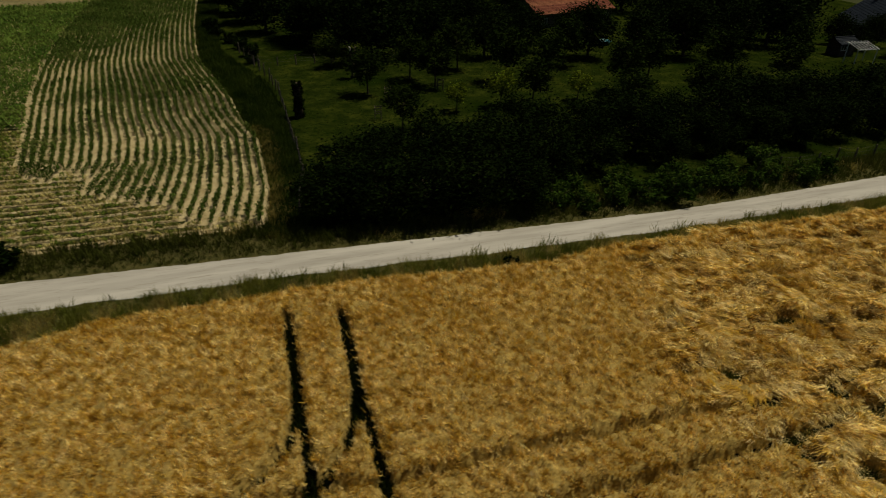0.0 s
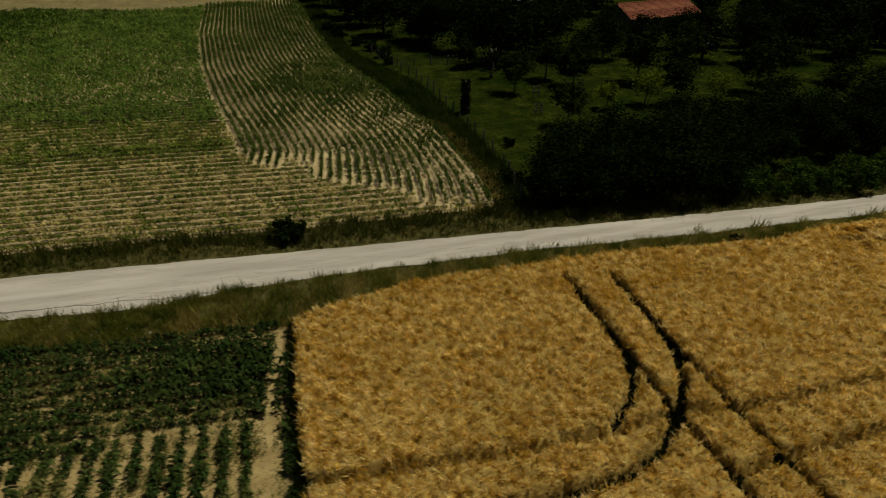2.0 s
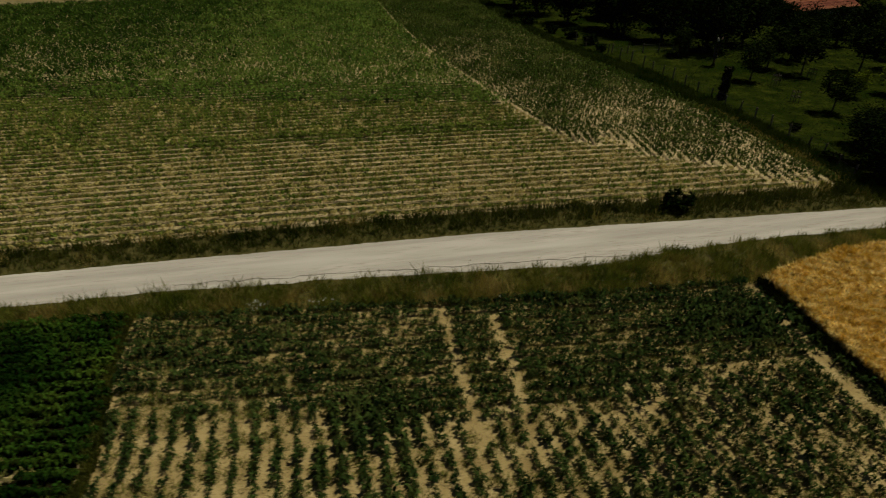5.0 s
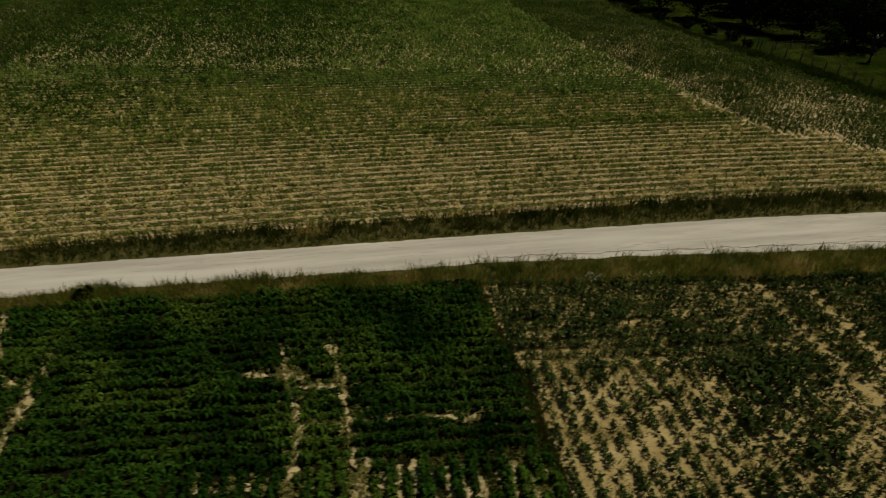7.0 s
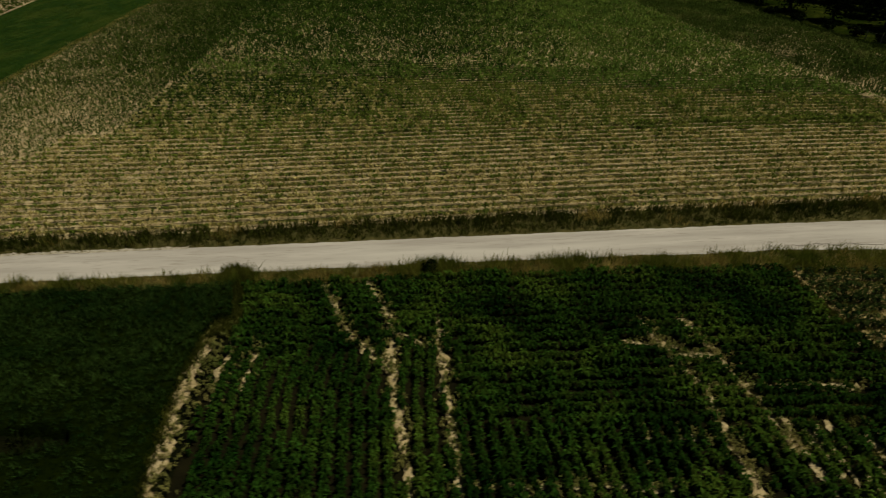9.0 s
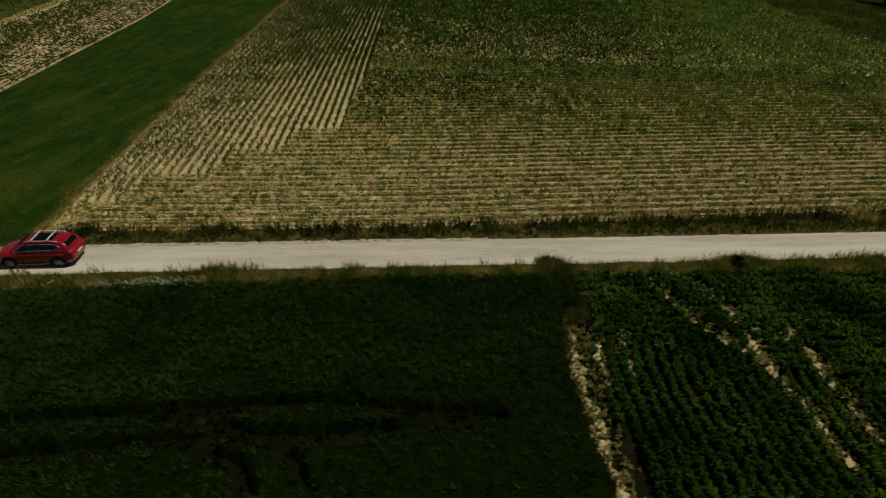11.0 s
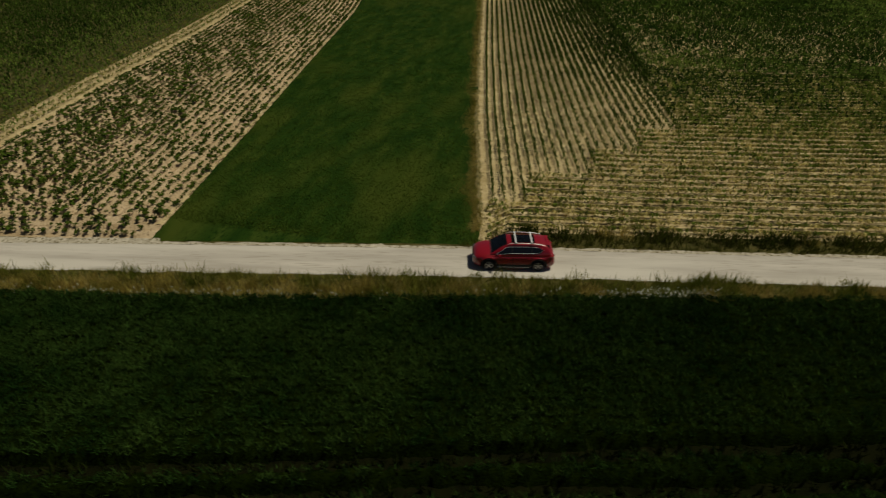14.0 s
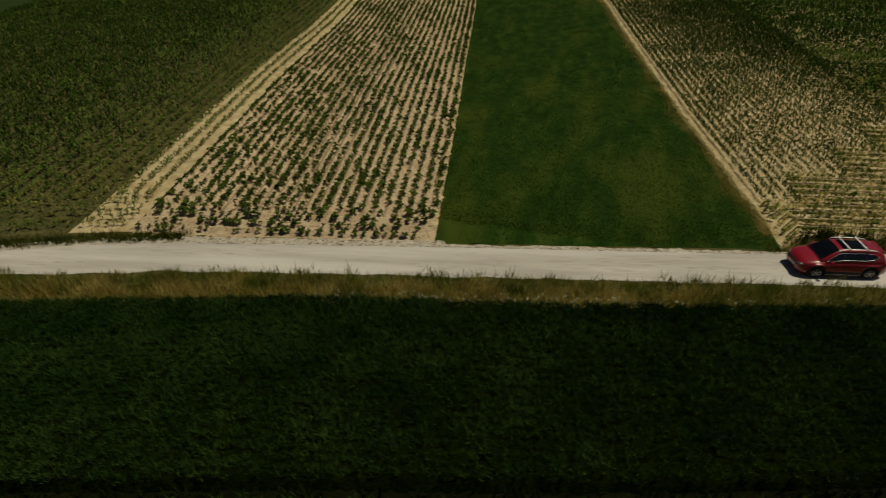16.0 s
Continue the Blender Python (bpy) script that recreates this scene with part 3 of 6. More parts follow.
# dark strips between those rows: the shade of the row gaps, laid as geometry
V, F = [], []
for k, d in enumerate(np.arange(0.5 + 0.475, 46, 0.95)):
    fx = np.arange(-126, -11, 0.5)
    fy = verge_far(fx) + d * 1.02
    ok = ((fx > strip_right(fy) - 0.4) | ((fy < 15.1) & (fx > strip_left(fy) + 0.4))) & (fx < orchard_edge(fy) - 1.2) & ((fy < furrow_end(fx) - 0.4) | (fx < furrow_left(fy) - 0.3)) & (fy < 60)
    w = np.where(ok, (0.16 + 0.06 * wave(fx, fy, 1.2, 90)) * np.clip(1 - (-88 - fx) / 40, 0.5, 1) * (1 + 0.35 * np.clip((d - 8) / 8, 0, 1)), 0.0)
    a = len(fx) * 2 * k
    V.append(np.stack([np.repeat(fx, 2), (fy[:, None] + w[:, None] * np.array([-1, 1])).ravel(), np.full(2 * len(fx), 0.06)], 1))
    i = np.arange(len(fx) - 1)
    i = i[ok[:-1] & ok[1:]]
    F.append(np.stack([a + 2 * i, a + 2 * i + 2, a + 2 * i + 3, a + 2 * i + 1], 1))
tagged(raw("maize_furrows", np.concatenate(V), np.concatenate(F), M_ROW_SHADE, True), "dark strips standing for shade between the maize rows", "furrows", kind="stuff")
# the winding rows beside the orchard
p = strip_rows(furrow_left, furrow_right, 31.5, 134, 0.68, 0.2, seed=23, jitter=0.03)
x, y = p[:, 0], p[:, 1]
p = keep(p, (y > furrow_end(x) - 0.3) & (y < field_end(x) - 1), 0.08)
x, y = p[:, 0], p[:, 1]
green = wave(x, y, 14, 16)
s = np.clip(0.92 + 0.14 * green + 0.5 * np.exp(-(((x + 25.5) / 6) ** 2 + ((y - 63) / 4.5) ** 2)) + 0.12 * wave(x, y, 4, 33) + 0.005 * np.clip(y - 62, 0, 50), 0.4, 1.4) * rng.uniform(0.75, 1.25, len(x))
leaf_mesh("maize_rows_winding", p, s, M_MAIZE, n=12, stem=0.56, length=0.26, width=0.09, rise=0.25, droop=0.2, label="winding rows of maize beside the orchard fence", category="maize", seed=24)
# straight rows beside the meadow
p = strip_rows(lambda y: strip_left(y) + 0.5, None, 12, 130, 0.74, 0.14, seed=25, wide=19, jitter=0.03)
x, y = p[:, 0], p[:, 1]
p = keep(p, (x < strip_right(y) - 0.1) & (y > 15.2) & (y < field_end(x) - 1), 0.12)
x, y = p[:, 0], p[:, 1]
across = np.clip((x - strip_left(y)) / (strip_right(y) - strip_left(y)), 0, 1)
s = np.clip(0.70 + 0.002 * (y - 15) + 0.35 * across * np.clip((y - 34) / 20, 0, 1) + 0.10 * wave(x, y, 8, 17), 0.4, 1.3) * rng.uniform(0.75, 1.25, len(x))
dark = rng.uniform(0, 1, len(x)) < np.clip((y - 36) / 30, 0, 0.8) * (0.1 + 0.9 * across)
leaf_mesh("lush_rows_straight", p[dark], s[dark], M_MAIZE_LUSH, n=9, stem=0.66, length=0.22, width=0.08, rise=0.26, droop=0.2, label="straight rows of lush dark maize", category="maize", seed=17)
leaf_mesh("maize_rows_straight", p[~dark], s[~dark], M_MAIZE, n=9, stem=0.66, length=0.22, width=0.08, rise=0.26, droop=0.2, label="straight maize rows beside the meadow", category="maize", seed=26)

# potatoes on ridges
n, m = 25 * 8, 220
S = (np.arange(n) / (n - 1))[:, None]
yv = np.linspace(0, 1, m)[None, :] ** 1.4
base = verge_far(potato_left(3.0) + (meadow_left(3.0) - potato_left(3.0)) * S) - 0.25
PY = base + (128 - base) * yv
PX = potato_left(PY) + (meadow_left(PY) - potato_left(PY)) * S
head = PY - base < 3.4
ridge = np.where(head, 0.12 * np.sin((PY - base) / 0.85 * 6.283), 0.13 * np.cos((S * 25 - 0.5) * 6.283) * np.ones_like(PY))
PZ = -0.02 + ridge * np.clip((PY - base) / 0.9, 0, 1) + 0.03 * wave(PX, PY, 0.7, 18)
i = np.arange((n - 1) * m).reshape(n - 1, m)[:, :-1].ravel()
tagged(raw("field_potato", np.stack([PX, PY, PZ], 2).reshape(-1, 3), np.stack([i, i + m, i + m + 1, i + 1], 1), M_RIDGE, True), "dry pale field with potato ridges", "field", kind="structure")
p = strip_rows(lambda y: potato_left(y), meadow_left, 3, 128, 0.73, 0.4, seed=27, jitter=0.06)
q = road_rows(-163, -145, 0.6, 3.5, 0.85, 0.5, seed=28, jitter=0.1)
x, y = p[:, 0], p[:, 1]
p = np.concatenate([keep(p, y - verge_far(x) > 3.4, 0.1), keep(q, (q[:, 0] > potato_left(q[:, 1]) + 0.3) & (q[:, 0] < meadow_left(q[:, 1]) - 0.3), 0.15)])
x, y = p[:, 0], p[:, 1]
vigour = wave(x, y, 5.0, 19)
p, vigour = p[vigour > -1.4], vigour[vigour > -1.4]
s = np.clip(0.76 + 0.14 * vigour, 0.4, 1.1) * rng.uniform(0.55, 1.35, len(p))
leaf_mesh("potato_plants", p + (0, 0, 0.09), s, M_POTATO, n=14, stem=0.2, length=0.36, width=0.17, rise=0.14, droop=0.16, label="ragged potato plants on pale ridges", category="potatoes", seed=29)

# the green field beyond, yellow by the potato ridges and the road
p = strip_rows(green_left, lambda y: potato_left(y) - 0.4, 1, 126, 1.05, 0.3, seed=30)
x, y = p[:, 0], p[:, 1]
p = keep(p, (y - verge_far(x) > 4.5) , 0.06)
q = road_rows(-190, -163, 0.8, 4.6, 0.75, 0.35, seed=31)
q = keep(q, (q[:, 0] < potato_left(q[:, 1]) - 0.4), 0.25)
p = np.concatenate([p, q])
x, y = p[:, 0], p[:, 1]
edge = np.clip((potato_left(y) - x) / 14, 0, 1) * np.clip((y - verge_far(x)) / 10, 0.3, 1)
old = rng.uniform(0, 1, len(p)) > edge * 1.3 + 0.25 - np.where(np.mod(potato_left(y) - x, 2.16) < 0.72, 0.22 * np.clip((26 - potato_left(y) + x) / 20, 0, 1), 0)
s = np.clip(0.72 + 0.4 * edge, 0.4, 1.3) * rng.uniform(0.8, 1.2, len(p))
leaf_mesh("yellowed_crop_rows", p[old], s[old], M_YELLOWED, n=10, stem=0.3, length=0.3, width=0.1, rise=0.2, droop=0.25, label="yellowing crop rows at the field edge", category="crop", seed=32)
fresh = ~old & (rng.uniform(0, 1, len(p)) < np.clip((potato_left(y) - x - 3) / 16, 0.1, 0.95))
leaf_mesh("dark_crop_rows", p[fresh], s[fresh], M_MAIZE_LUSH, n=9, stem=0.4, length=0.26, width=0.10, rise=0.25, droop=0.25, label="dark green crop rows beyond the potatoes", category="crop", seed=16)
old |= fresh
leaf_mesh("green_crop_rows", p[~old], s[~old], M_MAIZE_FAR, n=9, stem=0.4, length=0.26, width=0.10, rise=0.25, droop=0.25, label="green crop rows in the field beyond the potatoes", category="crop", seed=33)

# the leafy crop on dry soil, near side: rows along the road, then rows across
bare = [[(-42.9, 16.4), (-42.2, 11.9), (-41.3, 7)], [(-40.3, 16), (-39.6, 12), (-39.2, 7)], [(-24.9, 19), (-24.6, 14.2), (-23.7, 8)]]
p = road_rows(-60, -23, 0.3, 9.0, 0.74, 0.17, line=verge_near, side=-1.0, seed=34, jitter=0.06)
x, y = p[:, 0], p[:, 1]
d = verge_near(x) - y
turn = 7.0 + 2.0 * np.exp(-((x + 41) / 6) ** 2) + 0.3 * wave(x, y, 3, 20)
gap = np.min([near_line(x, y, b) for b in bare], 0)
p = keep(p, (d < turn) & (gap > 0.22) & (x > soy_right(y) + 0.3) & (x < wheat_left(y) - 0.5), 0.1)
q = strip_rows(soy_right, wheat_left, -8, 16, 0.85, 0.2, seed=35, jitter=0.07)
x, y = q[:, 0], q[:, 1]
d = verge_near(x) - y
turn = 7.0 + 2.0 * np.exp(-((x + 41) / 6) ** 2) + 0.3 * wave(x, y, 3, 20)
gap = np.min([near_line(x, y, b) for b in bare], 0)
q = keep(q, (d >= turn) & (gap > 0.25) & (x > soy_right(y) + 0.3) & (x < wheat_left(y) - 0.45), 0.12)
p = np.concatenate([p, q])
x, y = p[:, 0], p[:, 1]
lush = np.exp(-(((x + 27) / 4) ** 2 + ((y - 15.5) / 1.8) ** 2)) + 1.1 * np.exp(-(((x + 46) / 2.0) ** 2 + ((y - 8.6) / 1.7) ** 2))
s = np.clip(0.92 + 0.6 * lush + 0.2 * wave(x, y, 4, 22), 0.35, 1.5) * rng.uniform(0.7, 1.25, len(p))
s = np.where((np.abs(x + 46) > 2.2) & (x < -40) & (verge_near(x) - y > 6), 0.88, 1.0) * s
more = strip_rows(soy_right, wheat_left, -25, -7.5, 0.85, 0.4, seed=46, jitter=0.07)
more = keep(more, verge_near(more[:, 0]) - more[:, 1] < 39.5, 0.1)
lush_all = np.concatenate([lush, np.zeros(len(more))])
p, s = np.concatenate([p, more]), np.concatenate([s, rng.uniform(0.8, 1.2, len(more))])
along = np.concatenate([verge_near(p[:-len(more), 0]) - p[:-len(more), 1] < 7.0, np.zeros(len(more), bool)])
s = s * np.where(along & (lush_all < 0.4), 0.92, 1.0)
leaf_mesh("leafy_crop_rows", p, s, M_BEET, n=17, stem=0.34, length=0.29, width=0.09, rise=0.2, droop=0.2, label="dark leafy crop rows with bare dry gaps", category="crop", seed=36)

r = np.random.default_rng(101)
k = 22000
x = r.uniform(-60, -23, k)
d = r.uniform(0, 22, k) ** 1.0
y = verge_near(x) - d
gap = np.min([near_line(x, y, b) for b in bare], 0)
ok = (gap > 0.3) & (x > soy_right(y) + 0.5) & (x < wheat_left(y) - 0.6) & (wave(x, y, 2.0, 102) + 0.5 * wave(x, y, 0.7, 103) > np.where(d < 8, -0.9, np.where(x < -40, 0.15, -0.1)))
blade_mesh("undergrowth", np.stack([x, y, 0 * x], 1)[ok], r.uniform(0.5, 1.1, k)[ok], M_YELLOWED, n=8, height=0.22, width=0.025, lean=0.6, spread=0.16, label="yellowish weeds between the crop rows", category="weeds", seed=104)

# the lush crop beyond it
bare = [[(-87.2, 12.4), (-84.6, 7.5), (-81.8, 4.6), (-80.3, -0.8), (-79, -6)], [(-84.6, 12.6), (-82.2, 8.2), (-81.8, 4.6)], [(-79.9, 9), (-79.5, 6.4), (-78.3, -0.6), (-77, -7)], [(-81.8, 7.4), (-80.7, 6.7), (-79.5, 6.4)],
        [(-70.4, 7.7), (-67.5, 7.8)], [(-69.1, 9.9), (-67.8, 6.6), (-67.1, 5.0), (-66.8, 2.0), (-66.0, -3)], [(-66.7, 10.2), (-65.6, 7.1), (-64.6, 3.7), (-63.9, 1.2)],
        [(-67.6, 7.2), (-65.6, 7.3)], [(-67.3, 4.9), (-65.3, 5.2), (-62.5, 5.5), (-59.4, 5.7)]]
p = road_rows(-93, -57, 0.2, 13, 0.7, 0.17, line=verge_near, side=-1.0, seed=37, jitter=0.05)
x, y = p[:, 0], p[:, 1]
d = verge_near(x) - y
turn = np.where(x < -78.6, 6.0, np.where(x < -74, 11.5, 12.0)) + 0.3 * wave(x, y, 3, 23)
thin = np.array([0.26, 0.25, 0.26, 0.24, 0.4, 0.22, 0.23, 0.27, 0.28])
gap = np.min([near_line(x, y, b) - t * (0.75 + 0.45 * wave(x, y, 1.1, 24)) for b, t in zip(bare, thin)], 0)
p = keep(p, (d < turn) & (gap > 0) & (x > soy_left(y) + 0.35) & (x < soy_right(y) - 0.1), 0.04)
q = strip_rows(soy_left, soy_right, -12, 13, 0.64, 0.18, seed=38, jitter=0.05)
x, y = q[:, 0], q[:, 1]
d = verge_near(x) - y
turn = np.where(x < -78.6, 6.0, np.where(x < -74, 11.5, 12.0)) + 0.3 * wave(x, y, 3, 23)
gap = np.min([near_line(x, y, b) - t * (0.75 + 0.45 * wave(x, y, 1.1, 24)) for b, t in zip(bare, thin)], 0)
ragged = np.where((x > -77) & (wave(x, y, 1.1, 25) > np.where(x > -66, 0.35, 0.8)), 0, 1)
q = keep(q, (d >= turn) & (gap > 0) & (x > soy_left(y) + 0.35) & (x < soy_right(y) - 0.1) & (ragged > 0), 0.05)
p = np.concatenate([p, q])
x, y = p[:, 0], p[:, 1]
s = np.clip(0.95 + 0.2 * wave(x, y, 4, 26), 0.5, 1.4) * rng.uniform(0.75, 1.2, len(p))
more = strip_rows(soy_left, soy_right, -32, -10, 0.72, 0.4, seed=45, jitter=0.05)
more = keep(more, (verge_near(more[:, 0]) - more[:, 1] < 39.5) & ((verge_near(more[:, 0]) - more[:, 1] > 25)), 0.05)
p, s = np.concatenate([p, more]), np.concatenate([s, rng.uniform(0.8, 1.2, len(more))])
leaf_mesh("lush_crop_rows", p, s, M_SOY, n=24, stem=0.42, length=0.28, width=0.10, rise=0.15, droop=0.2, label="lush green crop rows with trodden pale gaps", category="crop", seed=39)

r = np.random.default_rng(94)
pts = []
bare += [[(-91.3, 6.8), (-90.8, 3.2), (-90.2, -0.4), (-89.5, -3.4), (-88, -10)], [(-90.2, 8.2), (-90.1, 5.2), (-89.5, 1.6)], [(-88.5, 6.5), (-88.7, 4.6), (-88.4, 2.6)], [(-70.5, 1.5), (-66.5, 1.9), (-62.5, 2.2)], [(-77.5, -1.4), (-73.5, -1.2), (-69, -0.6)]]
for line in bare:
    for (ax, ay), (bx, by) in zip(line[:-1], line[1:]):
        k = int(math.hypot(bx - ax, by - ay) * 17)
        t = r.uniform(0, 1, k)
        pts.append(np.stack([ax + (bx - ax) * t + r.normal(0, 0.32, k), ay + (by - ay) * t + r.normal(0, 0.3, k), 0 * t], 1))
pts = np.concatenate(pts)
leaf_mesh("straggling_plants", pts, r.uniform(0.5, 1.1, len(pts)), M_STRAGGLER, n=11, stem=0.26, length=0.15, width=0.06, rise=0.1, droop=0.1, label="pale straggling plants beside the trodden gaps", category="crop", seed=95)

# standing corn: a bed of stalks with lanes pressed into it, and ears over it
def canopy(name, bed, blade, left, right, deep, height, lanes, step, per, seed, label, category, start=0.0, lodged=None, thin=None, drill=0.0, sink=0.12, blades=4, width=0.05, tall=0.3, lean=0.35):
    xs = np.arange(left, right, step)
    m = int(deep / step)
    t = np.linspace(0, 1, m)
    edge = verge_near(xs) - start + 0.18 * wave(xs, xs * 0, 1.6, seed) + 0.1 * wave(xs, xs * 0, 0.5, seed + 1)
    X = np.repeat(xs, m)
    Y = (edge[:, None] - deep * t).ravel()
    T = np.tile(t * deep, len(xs)) + start

    def top(X, Y, T):
        h = height * (1 + 0.07 * wave(X, Y, 2.5, seed + 2) + 0.13 * wave(X, Y, 0.7, seed + 3) + 0.07 * wave(X, Y, 0.33, seed + 8)) * np.clip(0.15 + T / 0.5, 0, 1)
        for pts, wide, depth in lanes:
            d = near_line(X, Y, pts) + 0.06 * wave(X, Y, 0.5, seed + 4)
            h = h * (1 - depth * np.clip((wide - d) / 0.14, 0, 1))
        if lodged is not None:
            h = h * lodged(X, Y)
        return h

    Z = top(X, Y, T) - sink * height
    ok = inside_of(name, X, Y)
    Z = np.where(ok, Z, -0.25)
    i = np.arange((len(xs) - 1) * m).reshape(-1, m)[:, :-1].ravel()
    F = np.stack([i, i + 1, i + m + 1, i + m], 1)
    F = F[ok[F].any(1)]
    F = F[(Z[F] > 0.28 * height - sink * height).any(1)]
    tagged(raw(name + "_stalks", np.stack([X, Y, Z], 1), F, bed, True), "packed stalks under " + label, category, kind="stuff")
    r = np.random.default_rng(seed)
    k = int((right - left) * deep * per)
    X = r.uniform(left, right, k)
    T = r.uniform(0, 1, k) ** 1.1 * deep + start
    if drill:
        T = np.round(T / drill) * drill + r.normal(0, drill * 0.2, k)
    Y = verge_near(X) - T
    h = top(X, Y, T)
    ok = inside_of(name, X, Y) & (h > 0.62 * height * np.clip(0.15 + T / 0.5, 0, 1) * (1 if lodged is None else 0.35 + 0.65 * lodged(X, Y)))
    if thin is not None:
        ok &= r.uniform(0, 1, k) < thin(X, Y)
    X, Y, h = X[ok], Y[ok], h[ok]
    bias = (-0.3, -0.12) if lodged is not None else (-0.08, -0.05)
    if lodged is not None:
        lie = np.clip((X - 7.0 - 0.25 * np.abs(Y - 18)) / 4.0, 0, 1) * np.clip(0.55 + 0.6 * wave(X, Y, 3.0, 44), 0.1, 1.2)
        way = 3.6 + 1.4 * wave(X + 0.5 * Y, 2.2 * Y - 0.7 * X, 3.6, 41)
        bias = (-0.3 + 1.7 * lie * np.cos(way), -0.12 + 1.7 * lie * np.sin(way))
    swing = wave(X, Y, 2.2, seed + 6)
    P = np.stack([X, Y, h - tall * 0.55], 1)
    blade_mesh(name, P, (0.9 + 0.25 * r.uniform(-1, 1, len(X)) + 0.12 * swing) * (1.0 if lodged is None else 1 + 0.5 * np.clip(lie, 0, 1.2)), blade, n=blades, height=tall, width=width, lean=lean, spread=0.09, bias=bias, label=label, category=category, seed=seed + 7)


def inside_of(name, X, Y):
    return X > wheat_left(Y) + 0.1 if name.startswith("wheat") else X < soy_left(Y) - np.where(Y > 7.3, 0.3, 1.15)


HOLES = [(10.6, 20.3, 0.4), (11.3, 19.1, 0.3), (15.1, 19.4, 0.35), (15.7, 19.3, 0.35), (16.5, 19.6, 0.4), (17.6, 19.5, 0.4), (23.1, 21.6, 0.45), (20.8, 19.4, 0.35), (10.7, 16.4, 0.35), (11.6, 16.1, 0.35), (15.8, 14.5, 0.4), (12.6, 14.0, 0.3), (11.6, 13.8, 0.3), (12.2, 12.2, 0.35), (13.1, 12.4, 0.35), (12.2, 11.2, 0.4), (14.0, 11.6, 0.3), (14.0, 10.4, 0.4), (16.9, 13.4, 0.45), (9.3, 16.3, 0.3)]


def flattened(X, Y):
    """Wind-tousled swells, with a few holes where the corn has fallen over."""
    reach = np.clip((X - 6.5 - 0.25 * np.abs(Y - 18)) / 4.0, 0, 1)
    h = 1 - reach * (0.2 + 0.2 * wave(X + 0.5 * Y, 2.2 * Y - 0.7 * X, 3.6, 40) + 0.22 * wave(0.5 * X + 0.6 * Y, 2.2 * Y - 0.7 * X, 1.7, 43))
    for hx, hy, hr in HOLES:
        d = np.hypot((X - hx) / 1.3, Y - hy) + 0.12 * wave(X, Y, 0.7, 42)
        h = h * (1 - 0.82 * np.clip((1.75 * hr - d) / 0.35, 0, 1))
    return h


WHEAT_LANES = [([(-9.1, 22.2), (-8.9, 21.3), (-8.0, 16.6), (-7.1, 12.0), (-6.2, 8.2), (-5, 3)], 0.30, 0.98), ([(-6.4, 22), (-6.2, 21.4), (-5.2, 15.8), (-4.2, 10.9), (-3.2, 7), (-2, 2)], 0.30, 0.98),
               ([(-6.1, 21.0), (-5.5, 17.0), (-5.5, 14.6), (-5.9, 13.0), (-6.9, 11.2), (-8.6, 9.2), (-10.6, 8.1), (-13.5, 7.4), (-17, 6.7)], 0.36, 0.96), ([(-8.8, 20.6), (-8.1, 17.0), (-7.9, 15.0), (-8.1, 13.4), (-8.7, 12.2), (-9.8, 11.0)], 0.34, 0.96),
               ([(-22.5, 9.2), (-19.7, 9.4), (-13.8, 10.2), (-9.7, 11.0), (-6.8, 11.9), (-4.3, 11.9), (2.8, 13.2), (10.2, 14.5), (20.4, 16.5), (50, 22)], 0.30, 0.97),
               ([(-6, 8.6), (2.2, 10.6), (6.9, 11.5), (10.7, 12.4), (13.3, 13.1), (17.4, 14.2), (40, 19)], 0.32, 0.97), ([(10, 26), (19, 27), (40, 30.5)], 0.3, 0.9)]
WHEAT_LANES[4:] = [([(x, y - 0.5) for x, y in line], wide, depth) for line, wide, depth in WHEAT_LANES[4:]]
canopy("wheat", M_WHEAT_BED, M_WHEAT, -25.5, 46, 19.5, 0.82, WHEAT_LANES, 0.16, 55, 50, "ripe golden wheat with dark wheel lanes", "wheat", lodged=flattened, blades=8, width=0.024, tall=0.34)
CEREAL_LANES = [([(-200, -27), (-156.4, -14.1), (-145.8, -11.4), (-136.3, -9.3), (-125.8, -6.6), (-115, -3.6), (-102.7, -0.7), (-94.7, -0.4)], 0.46, 0.98),
                ([(-200, -29), (-150, -14.4), (-136.3, -10.8), (-123.2, -7.3), (-112.8, -5.0), (-107, -3.3), (-101.2, -2.3), (-95, -0.6)], 0.44, 0.98),
                ([(-110, -2.6), (-107, -2.3), (-103.4, -3.4), (-101.6, -5.5), (-100.5, -9)], 0.44, 0.98), ([(-108, -3.6), (-105, -4.4), (-103.4, -6.5), (-102.4, -10)], 0.44, 0.98)]
CEREAL_LANES = [([(x, y - 0.65) for x, y in line], wide, depth) for line, wide, depth in CEREAL_LANES]
# Thinned blades let the shade-toned bed show through darker.
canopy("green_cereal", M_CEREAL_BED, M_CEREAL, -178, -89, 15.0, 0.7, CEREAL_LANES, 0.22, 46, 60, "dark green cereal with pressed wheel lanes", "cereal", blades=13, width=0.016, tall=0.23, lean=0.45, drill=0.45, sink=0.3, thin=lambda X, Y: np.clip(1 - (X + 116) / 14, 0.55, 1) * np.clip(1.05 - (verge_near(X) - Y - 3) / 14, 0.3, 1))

canopy("wheat_beyond", M_WHEAT_BED, M_WHEAT, -25.5, 46, 22, 0.82, WHEAT_LANES[:2], 0.5, 4, 52, "ripe golden wheat away from the road", "wheat", start=19.3, blades=8, width=0.05, tall=0.34)
